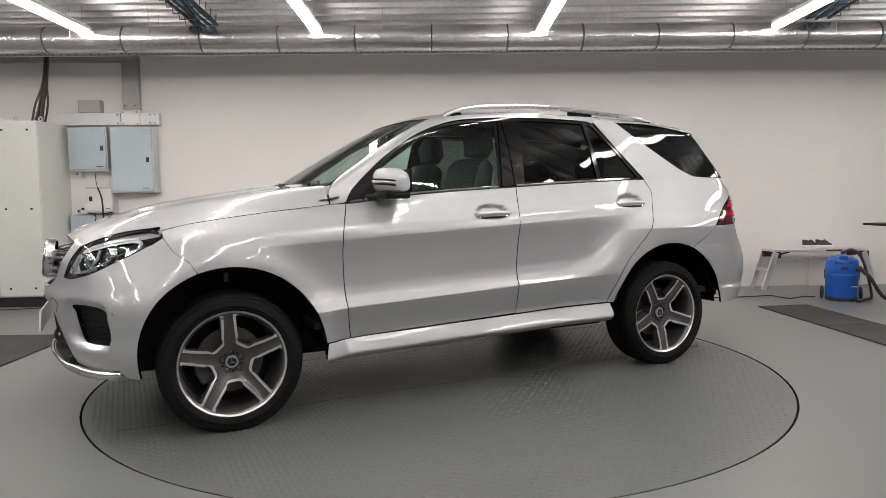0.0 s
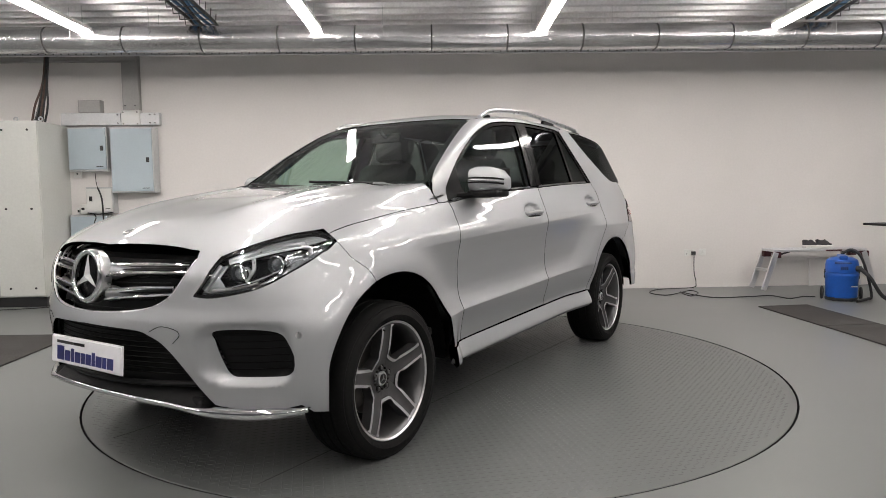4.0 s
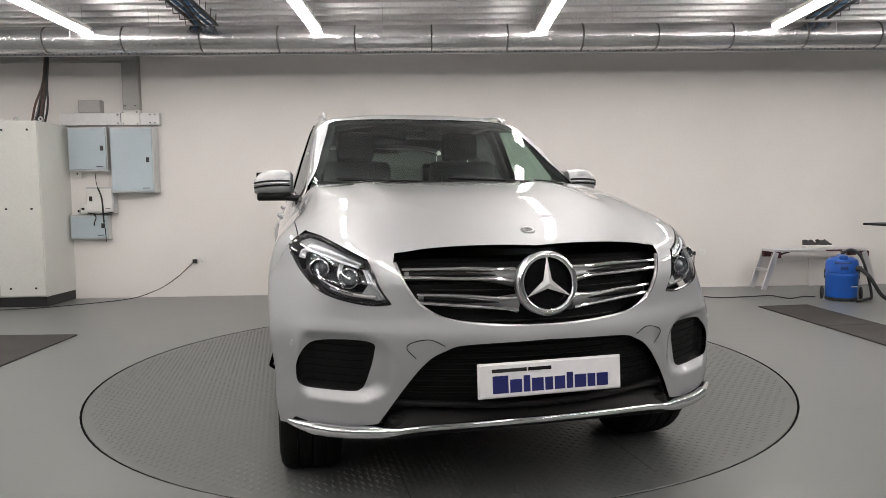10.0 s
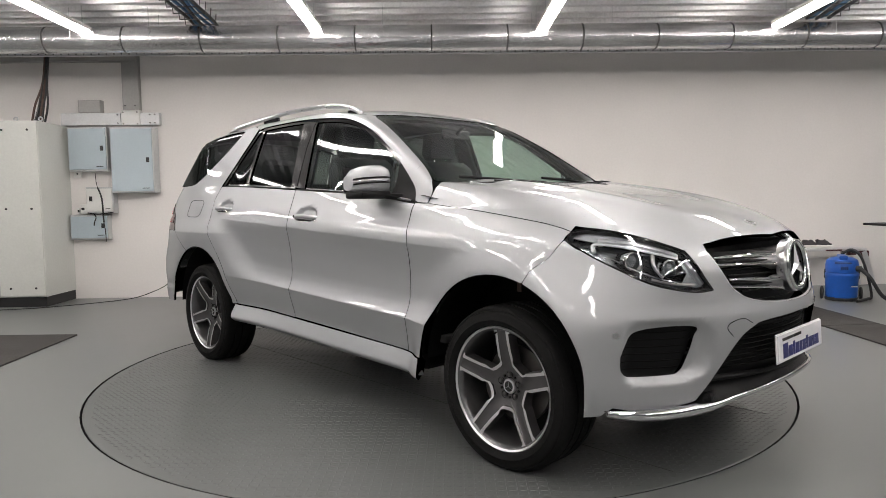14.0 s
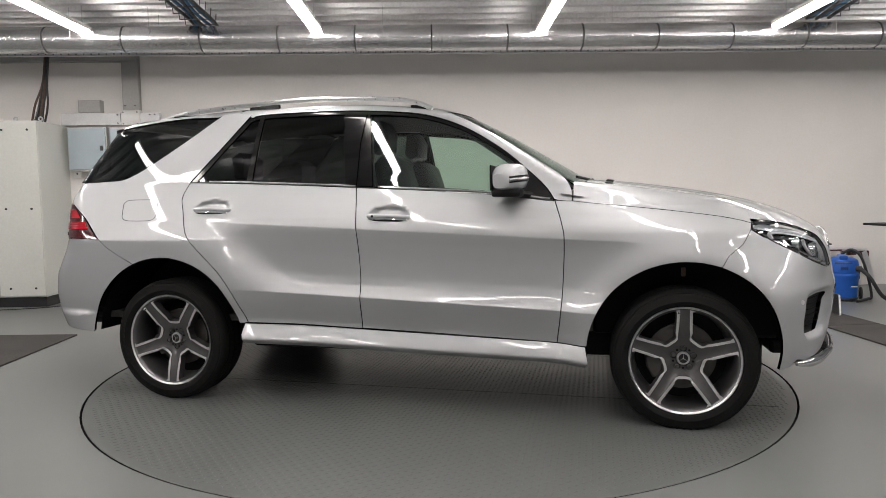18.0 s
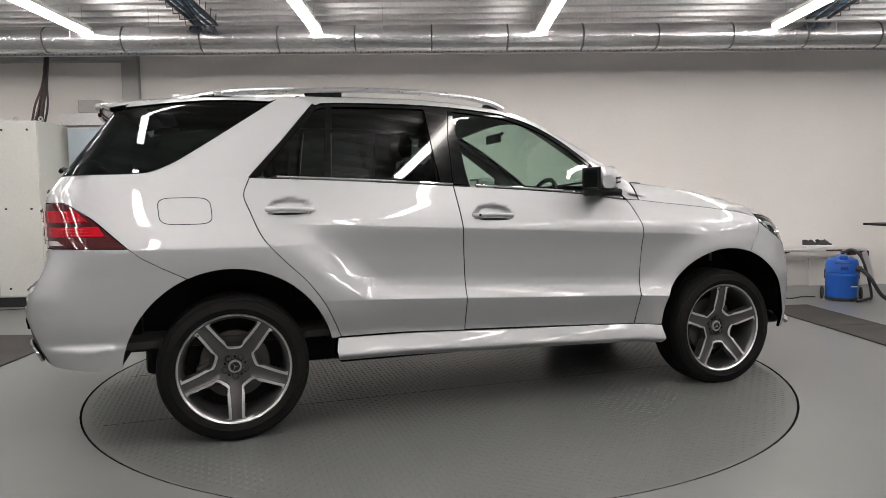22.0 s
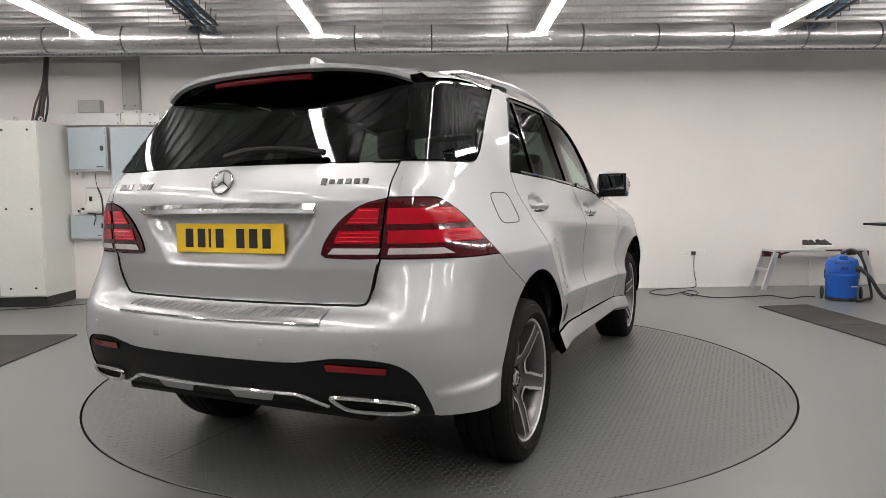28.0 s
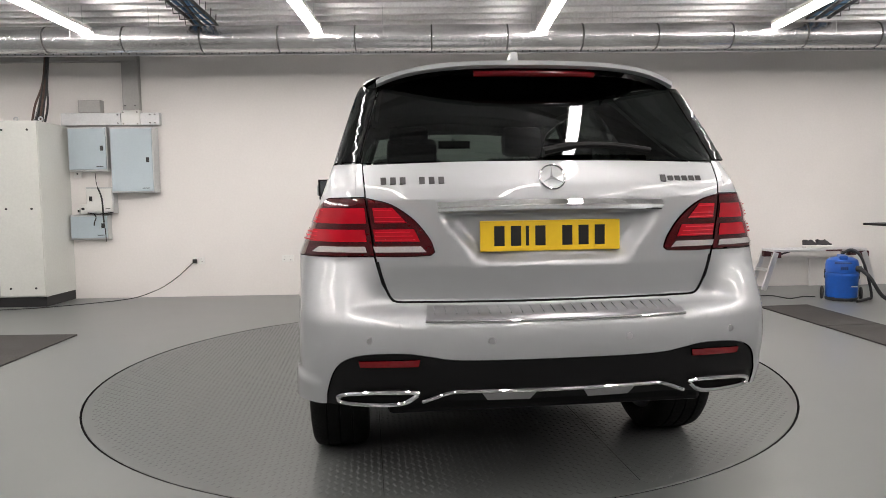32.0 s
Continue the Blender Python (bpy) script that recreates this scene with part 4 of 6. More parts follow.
    frame_strip("door_pillar", [(-0.262, top_at(-0.262) - 0.004), (-0.286, 1.5), (-0.288, 1.246)] + belt_between(-0.285, -0.20, 0.010) + [(-0.222, 1.45), (-0.252, top_at(-0.25) - 0.004)], fd)
    frame_strip("door_pillar", [(-0.268, top_at(-0.262) - 0.004), (-0.292, 1.5), (-0.294, 1.246)] + belt_between(-0.297, -0.36, 0.010) + [(-0.385, 1.45), (-0.41, top_at(-0.41) - 0.004)], rd)
    frame_strip("divider", [(-0.918, 1.684), (-0.935, 1.5), (-0.948, 1.279), (-0.985, 1.281), (-0.965, 1.5), (-0.948, 1.684)], rd)
    top_strip = [(x, top_at(x) - 0.003) for x in np.linspace(-0.985, 0.79, 36)]
    frame_strip("window_frame", top_strip + [(x, top_at(x) - 0.022) for x in np.linspace(0.77, -0.985, 36)], fd, off=-0.006)
    frame_strip("window_frame", [(-1.0, 1.668), (-1.04, 1.648), (-1.19, 1.474), (-1.352, 1.292), (-1.315, 1.292), (-1.16, 1.476), (-1.01, 1.645), (-0.985, 1.655)], rd, off=-0.006)
    frame_strip("mirror_triangle", [(x, top_at(x) - 0.006) for x in np.linspace(0.60, 0.795, 8)] + belt_between(0.79, 0.60, 0.006), fd, off=-0.004, mat=trim_black)
    # rear side glass
    e = np.array(bend([(0.688, 1.306), (0.665, 1.40), (0.638, 1.50), (0.609, 1.607)], 4))
    edge = [(p[0], p[2]) for p in settle_on("rear", upper, e[:, 0], e[:, 1])]
    outline = edge[::-1] + [(-2.0, 1.305), (-1.83, 1.313)] + bend([(-1.74, 1.347), (-1.655, 1.395), (-1.47, 1.519), (-1.235, 1.676)], 5) + bend([(-1.45, 1.682), (-1.65, 1.663), (-1.865, 1.634)], 4)
    panel("rear_side_glass", [("side", upper, outline)], privacy_glass, car, s, depth=0.006, off=-0.002, label="dark wrap-round rear side glass")
    # handles
    for dad, (x, z) in zip((fd, rd), HANDLES):
        p = surf_y(lower, [(x, z)])[0]
        pts = [(x - 0.118, p[1] - 0.004, z - 0.004), (x - 0.098, p[1] + 0.016, z - 0.004), (x, p[1] + 0.024, z - 0.002), (x + 0.095, p[1] + 0.018, z - 0.008), (x + 0.120, p[1] - 0.004, z - 0.012)]
        bm = sweep(bmesh.new(), [(a, b * s, c) for a, b, c in bend(pts, 6)], 0.0095, 10, 1.25)
        handle = part("handle", bm, paint, dad, smooth=True, label="door pull handle")
        low_pts = [(a, (b - 0.004) * s, c - 0.0165) for a, b, c in bend(pts, 6)][3:-3]
        part("handle_trim", sweep(bmesh.new(), low_pts, 0.004, 8), chrome, handle, smooth=True, label="chrome strip on the handle")
        # black bar stands in for the shade behind the handle
        part("handle_shade", sweep(bmesh.new(), [(a, b - 0.012 * s, c - 0.006) for a, b, c in low_pts], 0.009, 8), trim_black, handle)
        if s < 0 and dad is fd:
            part("lock_barrel", rod(bmesh.new(), (x - 0.085, s * (p[1] + 0.018), z - 0.003), (x - 0.085, s * (p[1] + 0.030), z - 0.003), 0.007, 12), trim_black, handle)
    # mirror
    base = surf_y(upper, [(0.64, 1.19)])[0]
    mir = part("mirror_foot", sweep(bmesh.new(), [(0.66, s * (base[1] - 0.02), 1.182), (0.63, s * (base[1] + 0.04), 1.186), (0.60, s * 0.92, 1.192)], [0.040, 0.034, 0.03], 10, 0.5), trim_black, car, smooth=True, label="black mirror foot")
    bm = bmesh.new()
    rings = []
    for y, x0, x1, z0, z1 in ((0.822, 0.515, 0.60, 1.215, 1.318), (0.838, 0.505, 0.645, 1.205, 1.336), (0.89, 0.50, 0.672, 1.203, 1.345), (0.955, 0.50, 0.664, 1.203, 1.341), (1.008, 0.503, 0.634, 1.205, 1.322), (1.036, 0.512, 0.590, 1.215, 1.288)):
        ring = []
        for i in range(24):
            a = 2 * math.pi * i / 24
            c, d = math.cos(a), math.sin(a)
            r = (abs(c) ** 3.2 + abs(d) ** 3.2) ** (-1 / 3.2)
            ring.append(bm.verts.new(((x0 + x1) / 2 + (x1 - x0) / 2 * c * r, s * y, (z0 + z1) / 2 + (z1 - z0) / 2 * d * r)))
        rings.append(ring)
    for a, b in zip(rings, rings[1:]):
        for i in range(24):
            bm.faces.new((a[i], a[(i + 1) % 24], b[(i + 1) % 24], b[i]))
    bm.faces.new(rings[0]), bm.faces.new(rings[-1])
    bmesh.ops.recalc_face_normals(bm, faces=bm.faces)
    part("mirror_shell", bm, paint, mir, smooth=True, label="silver mirror shell")
    bm = box(bmesh.new(), 0.500, 0.650, min(s * 0.830, s * 1.022), max(s * 0.830, s * 1.022), 1.172, 1.214, bevel=0.014)
    part("mirror_base", bm, trim_black, mir, smooth=True)
    pts = [(0.648, s * 0.845, 1.268), (0.672, s * 0.885, 1.269), (0.672, s * 0.915, 1.269), (0.666, s * 0.955, 1.267), (0.639, s * 1.006, 1.263), (0.596, s * 1.034, 1.257)]
    part("indicator", sweep(bmesh.new(), bend(pts, 6), 0.007, 8, 0.8), lamp_silver, mir, smooth=True, label="slim indicator strip")
    for dz in (0.0125, -0.0125):
        part("indicator_slot", sweep(bmesh.new(), bend([(a - 0.001, b, c + dz) for a, b, c in pts], 6), 0.0062, 8, 0.75), trim_black, mir, smooth=True, label="black slot beside the indicator")
    bm = box(bmesh.new(), 0.495, 0.503, min(s * 0.836, s * 1.026), max(s * 0.836, s * 1.026), 1.206, 1.334, bevel=0.003)
    part("mirror_bezel", bm, trim_black, mir, label="black rim round the mirror glass")
    bm = box(bmesh.new(), 0.4925, 0.4955, min(s * 0.858, s * 1.010), max(s * 0.858, s * 1.010), 1.222, 1.320, bevel=0.001)
    part("mirror_glass", bm, mirror_glass, mir, label="mirror glass")
    # roof rail
    rx = [(-1.68, 1.690), (-1.56, 1.714), (-1.45, 1.730), (-1.06, 1.755), (-0.69, 1.771), (-0.385, 1.766), (-0.12, 1.748), (0.02, 1.720), (0.10, 1.685)]
    rail = part("roof_rail", sweep(bmesh.new(), [(x, s * (0.605 - 0.02 * (x < -1.5)), z) for x, z in bend(rx, 6)], 0.016, 10, 0.9), satin, car, smooth=True, label="satin silver roof rail")
    for x, z, w in ((-1.50, 1.700, 0.08), (-0.95, 1.742, 0.10), (0.02, 1.700, 0.05)):
        bm = box(bmesh.new(), x - w, x + w, s * 0.60 - 0.010, s * 0.60 + 0.010, z - 0.04, z + 0.012, bevel=0.006)
        part("rail_foot", bm, gloss_black, rail)
    # inner black liner behind the panels' gaps
    liner = FRONT_EDGE[:1] + [(0.97, 0.42), (0.97, 1.12)] + belt_between(0.80, -1.35, -0.03) + [(-2.0, 1.27), (-2.0, 0.95), (-1.65, 0.9), (-1.1, 0.8), (-0.95, 0.46)]
    panel("door_liner", [("side", lower, liner)], trim_black, car, s, depth=0.0, off=-0.035, cell=0.10, label="black inner side")


def bumper_skin(x, y, z):
    """The nose with the scooped corners round its side openings."""
    a = np.abs(y)
    r = (np.abs((a - 0.715) / 0.148) ** 3 + np.abs((z - 0.575) / 0.100) ** 3) ** (1 / 3)
    deep = 0.040 * (1 - step(r, 0.90, 1.32)) * (1 - step(a, 0.80, 0.86))
    return lower(x + deep, y, z)


def build_front():
    # bonnet
    xs = np.linspace(0.900, 1.757, 20)
    q = settle_on("top", lower, xs, np.full(20, 0.72))
    half = ([(1.04, 0.0), (1.022, 0.25), (0.972, 0.50), (0.920, 0.66), (0.899, 0.715)] + [(x, 0.72) for x in xs] + [(1.757, 0.80)]
            + bend([(1.80, 0.787), (1.89, 0.748), (1.975, 0.709), (2.06, 0.656), (2.115, 0.606)], 4) + bend([(2.135, 0.56), (2.150, 0.49), (2.160, 0.45), (2.192, 0.25), (2.218, 0.0)], 4))
    outline = half + [(x, -y) for x, y in half[-2:0:-1]]
    flank = [(x, z + 0.0015) for x, z in BONNET_EDGE] + [(p[0], p[2]) for p in q[::-1]]
    mirrored = ("side_right", lower, flank)
    bonnet = panel("bonnet", [("top", lower, outline), ("side", lower, flank), mirrored], paint, car, cell=0.028, depth=0.016, label="silver bonnet")
    for s in LR:
        # bumper skin, one half
        grille = bend([(0.0, 0.724), (0.15, 0.727), (0.307, 0.743), (0.424, 0.788), (0.480, 0.858), (0.515, 0.945)], 6)
        lamp_low = bend([(0.528, 0.800), (0.583, 0.794), (0.648, 0.801), (0.728, 0.821), (0.777, 0.847), (0.815, 0.888), (0.840, 0.924), (0.855, 0.956)], 4)
        fog_top = bend([(0.855, 0.565), (0.843, 0.602), (0.815, 0.640), (0.775, 0.661), (0.70, 0.669), (0.622, 0.669), (0.592, 0.662), (0.583, 0.648)], 4)
        fog_low = bend([(0.583, 0.648), (0.592, 0.592), (0.617, 0.510), (0.634, 0.488), (0.665, 0.479), (0.785, 0.479), (0.826, 0.486), (0.849, 0.504), (0.855, 0.53)], 4)
        intake = bend([(0.0, 0.676), (0.28, 0.666), (0.36, 0.644), (0.42, 0.605), (0.49, 0.515), (0.578, 0.372)], 6)
        inner = [p for p in intake if p[0] <= 0.4201]
        skin_up = grille + [(0.508, 0.974), (0.600, 0.955), (0.584, 0.915), (0.564, 0.858)] + lamp_low + [(0.86, 0.958), (0.86, 0.565)] + fog_top + [(0.42, 0.605)] + inner[::-1][1:]
        skin_low = [(0.42, 0.605)] + fog_low + [(0.86, 0.53), (0.86, 0.365), (0.80, 0.35), (0.68, 0.35), (0.60, 0.365)] + [p for p in intake if p[0] > 0.425][::-1]
        outer = [(0.855, 0.565), (0.86, 0.565), (0.86, 0.53), (0.855, 0.53)]
        front_arch = [(1.45 + q * math.cos(radians(d)), 0.36 + q * math.sin(radians(d))) for d in np.linspace(70.5, -5, 26) for q in (float(ramp(np.array(d), (-6.0, 0.0, 22.0, 46.0, 71.0), (0.428, 0.434, 0.459, 0.479, 0.485))),)]
        zs = np.linspace(0.365, 0.958, 44)
        side = corner_line("front", 0.86, zs) + [(1.750, 0.9942), (1.7077, 0.9253), (1.6397, 0.8722), (1.6087, 0.8203)] + front_arch + [(1.93, 0.331)]
        bump = panel("front_bumper", [("front", bumper_skin, skin_up), ("front", bumper_skin, skin_low), ("front", bumper_skin, outer), ("side", bumper_skin, side)], paint, car, s, cell=0.018, depth=0.018, label="silver front bumper half")
        # fog recess
        fog = fog_top[:-1] + fog_low[:-1]
        panel("fog_grille", [("front", bumper_skin, fog)], trim_black, bump, s, off=-0.020, depth=0.0, label="black mesh in the bumper opening")
        bm = bmesh.new()
        q = np.array(fog)
        rim_o = settle_on("front", bumper_skin, q[:, 0], q[:, 1])
        n = outward(bumper_skin, rim_o)
        a = [bm.verts.new((p[0], p[1] * s, p[2])) for p in rim_o - n * 0.002]
        b = [bm.verts.new((p[0], p[1] * s, p[2])) for p in rim_o - n * 0.05]
        for i in range(len(a)):
            j = (i + 1) % len(a)
            bm.faces.new((a[i], a[j], b[j], b[i]))
        bmesh.ops.recalc_face_normals(bm, faces=bm.faces)
        part("fog_surround", bm, trim_black, bump)
        for k in range(6):
            z = 0.505 + 0.028 * k
            tube_on("mesh_bar", "front", bumper_skin, [(0.628 - 0.004 * k, z), (0.72, z), (0.832 - 0.004 * k, z + 0.004)], 0.002, groove, bump, s, off=-0.015, n=6)
        # towing cover and sensors
        tube_on("tow_cover_seam", "front", lower, [(0.36, 0.662), (0.41, 0.684), (0.47, 0.672), (0.484, 0.650), (0.455, 0.618)], 0.0016, groove, bump, s, off=0.0002, n=6)
        p = settle_on("side", lower, np.array([1.985]), np.array([0.645]))[0]
        nn = outward(lower, p[None])[0]
        bm = rod(bmesh.new(), (p[0] - nn[0] * 0.01, s * (p[1] - nn[1] * 0.01), p[2]), (p[0] + nn[0] * 0.002, s * (p[1] + nn[1] * 0.002), p[2]), 0.012, 16)
        part("parking_sensor", bm, satin, bump)
        # headlamp
        lamp_top = bend([(0.861, 0.992), (0.848, 1.011), (0.826, 1.028), (0.800, 1.038), (0.785, 1.037), (0.752, 1.028), (0.713, 1.009), (0.66, 0.979), (0.610, 0.952)], 4)
        lamp_in = bend([(0.610, 0.952), (0.588, 0.915), (0.568, 0.858), (0.533, 0.805)], 4)
        lamp_bot = bend([(0.533, 0.805), (0.583, 0.799), (0.648, 0.806), (0.728, 0.826), (0.777, 0.852), (0.815, 0.893), (0.840, 0.928), (0.853, 0.955), (0.8605, 0.975), (0.861, 0.992)], 4)
        pcs = [("front", lower, lamp_top[:-1] + lamp_in[:-1] + lamp_bot[:-1])]
        lamp = panel("headlamp_housing", pcs, lamp_inside, car, s, off=-0.060, depth=0.0, cell=0.03, label="grey headlamp housing")
        panel("headlamp_lens", pcs, lamp_glass, lamp, s, off=-0.001, depth=0.006, cell=0.03, label="clear headlamp cover")
        # dark edge round the lamp, inner bowl and reflectors
        for line in (lamp_bot, lamp_in, lamp_top):
            tube_on("lamp_edge", "front", lower, line[::2] + [line[-1]], 0.0045, gloss_black, lamp, s, off=-0.003, n=6)
        bez = [(0.600, 0.838), (0.622, 0.930), (0.70, 0.958), (0.79, 0.960), (0.81, 0.92), (0.76, 0.870), (0.68, 0.842)]
        panel("lamp_bezel", [("front", lower, bez)], gloss_black, lamp, s, off=-0.050, depth=0.01, cell=0.04, label="black lamp bezel")
        brow = [(y, z - 0.004) for y, z in lamp_top[6:-2]] + bend([(0.632, 0.934), (0.69, 0.951), (0.75, 0.975), (0.805, 0.990)], 4)
        panel("lamp_brow", [("front", lower, brow)], lamp_silver, lamp, s, off=-0.022, depth=0.02, cell=0.02, label="silver brow inside the headlamp")
        inner_face = [(0.600, 0.925), (0.628, 0.928), (0.612, 0.872), (0.640, 0.826), (0.585, 0.812), (0.552, 0.815), (0.580, 0.868)]
        panel("lamp_inner_face", [("front", lower, inner_face)], lamp_silver, lamp, s, off=-0.030, depth=0.02, cell=0.02, label="silver inner face of the headlamp")
        tube_on("light_guide", "front", lower, [(0.635, 0.930), (0.70, 0.950), (0.76, 0.973), (0.82, 0.985), (0.838, 0.955)], 0.0045, lamp_white, lamp, s, off=-0.014, label="clear light guide")
        tube_on("light_guide", "front", lower, [(0.66, 0.835), (0.73, 0.858), (0.78, 0.893), (0.81, 0.93)], 0.005, chrome, lamp, s, off=-0.020)
        tube_on("daylight_strip", "front", lower, [(0.625, 0.943), (0.68, 0.972), (0.74, 0.998), (0.80, 1.008)], 0.015, satin, lamp, s, off=-0.028, flat=0.7, label="silver daylight strip")
        tube_on("daylight_strip", "front", lower, [(0.605, 0.925), (0.586, 0.87), (0.560, 0.825)], 0.012, satin, lamp, s, off=-0.028, label="silver daylight strip")
        tube_on("indicator_strip", "front", lower, [(0.59, 0.822), (0.67, 0.832), (0.74, 0.855)], 0.007, white_lens, lamp, s, off=-0.026)
        for y, z, r in ((0.655, 0.885, 0.029), (0.752, 0.915, 0.029)):
            p = settle_on("front", lower, np.array([y]), np.array([z]))[0]
            c = Vector((p[0] - 0.062, s * y, z))
            aim = Vector((0.95, s * 0.30, 0)).to_track_quat("X", "Z").to_matrix().to_4x4()
            bm = lathe(bmesh.new(), [(r + 0.007, 0.0), (r + 0.008, 0.03), (r + 0.004, 0.033), (r, 0.014)], 28, "x")
            bowl = part("lamp_ring", bm, chrome, lamp, smooth=True, m=Matrix.Translation(c) @ aim)
            bm = lathe(bmesh.new(), [(r, 0.008), (r * 0.9, 0.022), (r * 0.6, 0.034), (r * 0.25, 0.040), (0.0005, 0.041)], 24, "x")
            part("projector", bm, lamp_bowl, lamp, smooth=True, m=Matrix.Translation(c) @ aim, label="glassy projector lens")
        tube_on("light_guide", "front", lower, [(0.80, 0.995), (0.825, 0.985), (0.835, 0.955)], 0.009, satin, lamp, s, off=-0.026, label="silver light guide")
        tube_on("divider", "front", lower, [(0.70, 0.860), (0.715, 0.91), (0.70, 0.955)], 0.008, satin, lamp, s, off=-0.036)
    # radiator grille: backing, four blades and the round emblem
    gr = bend([(0.0, 0.722), (0.15, 0.725), (0.307, 0.741), (0.424, 0.786), (0.480, 0.858), (0.513, 0.945)], 6) + bend([(0.505, 0.972), (0.46, 0.985), (0.25, 0.990), (0.0, 0.992)], 5)
    outline = gr + [(-y, z) for y, z in gr[-2:0:-1]]
    grille = panel("grille", [("front", lower, outline)], trim_black, car, off=-0.07, depth=0.0, label="black radiator grille")
    for s in LR:
        for z0, z1, end in ((0.912, 0.902, 0.490), (0.822, 0.800, 0.447)):
            # each blade: a hollow satin bar with a bright edge
            for dz, r, mat in ((0.017, 0.0055, chrome), (-0.017, 0.0065, chrome)):
                pts = [(end, z0 + dz * 0.8), (0.30, (z0 + z1) / 2 + 0.004 + dz), (0.17, z1 + 0.004 + dz), (0.105, z1 + dz * 1.3)]
                tube_on("blade_edge", "front", lower, pts, r, mat, grille, s, off=-0.012, label="bright blade edge")
            pts = [(end, z0), (0.30, (z0 + z1) / 2 + 0.004), (0.17, z1 + 0.004), (0.10, z1)]
            tube_on("blade", "front", lower, pts, [0.015] * 9 + [0.015 + 0.0021 * i for i in range(10)], blade_grey, grille, s, off=-0.045, n=12, flat=1.0, label="satin silver grille blade")
            tube_on("blade_slot", "front", lower, [(end - 0.02, z0), (0.30, (z0 + z1) / 2 + 0.004), (0.165, z1 + 0.005)], [0.0095] * 6 + [0.0095 - 0.0013 * i for i in range(7)], trim_black, grille, s, off=-0.026, n=8)
        for k in range(7):
            z = 0.748 + 0.034 * k
            tube_on("mesh_bar", "front", lower, [(min(0.47, 0.30 + 0.035 * k), z), (0.2, z - 0.002), (0.0, z - 0.004)], 0.004, trim_black, grille, s, off=-0.055, n=6)
    tube_on("grille_rim", "front", lower, [(-0.512, 0.945), (-0.478, 0.858), (-0.422, 0.788), (-0.307, 0.743), (0, 0.724), (0.307, 0.743), (0.422, 0.788), (0.478, 0.858), (0.512, 0.945)], 0.006, satin, grille, off=-0.008)
    c = Matrix.Translation((2.322, 0, 0.868)) @ pose(0, 0, 0, 0, -7, 0)
    star_disc = part("emblem_disc", lathe(bmesh.new(), [(0.0005, -0.02), (0.098, -0.02), (0.10, -0.05)], 40, "x"), emblem_black, grille, smooth=True, m=c)
    ring = [(0.0985 + 0.0105 * math.cos(a), 0.009 * math.sin(a)) for a in np.linspace(0, 2 * math.pi, 11)[:-1]]
    part("emblem_ring", lathe(bmesh.new(), ring, 48, "x", closed=True), chrome, grille, smooth=True, m=c, label="round chrome emblem ring")
    for k in range(3):
        part("emblem_ray", ray_blade(0.096, 0.032, 0.013), emblem_silver, grille, m=c @ pose(0, 0, 0, 120 * k, 0, 0))
    part("emblem_collar", lathe(bmesh.new(), [(0.110, -0.045), (0.113, -0.01), (0.106, 0.0)], 40, "x"), satin, grille, smooth=True, m=c)
    # lower intake, plate, chin strip
    low = bend([(0.0, 0.680), (0.33, 0.664), (0.42, 0.617), (0.49, 0.517), (0.588, 0.370)], 6)
    outline = low + [(0.40, 0.38), (0.0, 0.38)] + [(-0.40, 0.38)] + [(-y, z) for y, z in low[::-1][:-1]]
    intake = panel("lower_intake", [("front", lower, outline)], trim_black, car, off=-0.045, depth=0.0, label="black lower intake")
    for k in range(9):
        z = 0.48 + 0.021 * k
        w = float(np.interp(z, [0.40, 0.51, 0.61, 0.66], [0.55, 0.48, 0.41, 0.30]))
        tube_on("mesh_bar", "front", lower, [(-w, z), (0, z), (w, z)], 0.003, groove, intake, off=-0.038, n=6)
    tube_on("intake_lip", "front", lower, [(-0.53, 0.448), (0, 0.436), (0.53, 0.448)], 0.012, trim_black, intake, off=-0.025, n=8)
    build_chin()
    build_plate("front_plate", Matrix.Translation((2.345, 0, 0.545)) @ pose(0, 0, 0, 0, -4, 0), white_plate, True)
    b = part("bonnet_badge", lathe(bmesh.new(), [(0.0005, 0.003), (0.024, 0.003), (0.028, 0.0), (0.028, -0.004)], 24, "x"), satin, car, smooth=True, m=Matrix.Translation((2.125, 0, float(settle_on("top", lower, np.array([2.125]), np.array([0.0]))[0][2]) + 0.001)) @ pose(0, 0, 0, 0, -72, 0), label="small round bonnet badge")
    part("badge_face", lathe(bmesh.new(), [(0.0005, 0.0038), (0.019, 0.0038), (0.0195, 0.0028)], 24, "x"), plate_black, b)
    for k in range(3):
        part("badge_ray", ray_blade(0.018, 0.004, 0.003, 0.003), chrome, b, m=pose(0, 0, 0, 120 * k, 0, 0))


def ray_blade(length, width, height, x0=0.0):
    """One pointed ray of a three-rayed emblem, up along z, ridge towards x."""
    bm = bmesh.new()
    tip = bm.verts.new((x0, 0, length))
    a, b = bm.verts.new((x0 - 0.004, width * 0.5, width * 0.30)), bm.verts.new((x0 - 0.004, -width * 0.5, width * 0.30))
    mid, low = bm.verts.new((x0 + height, 0, 0.0)), bm.verts.new((x0 - 0.004, 0, -width * 0.2))
    for f in ((tip, a, mid), (tip, mid, b), (a, low, mid), (b, mid, low), (tip, b, low, a)):
        bm.faces.new(f)
    bmesh.ops.recalc_face_normals(bm, faces=bm.faces)
    return bm


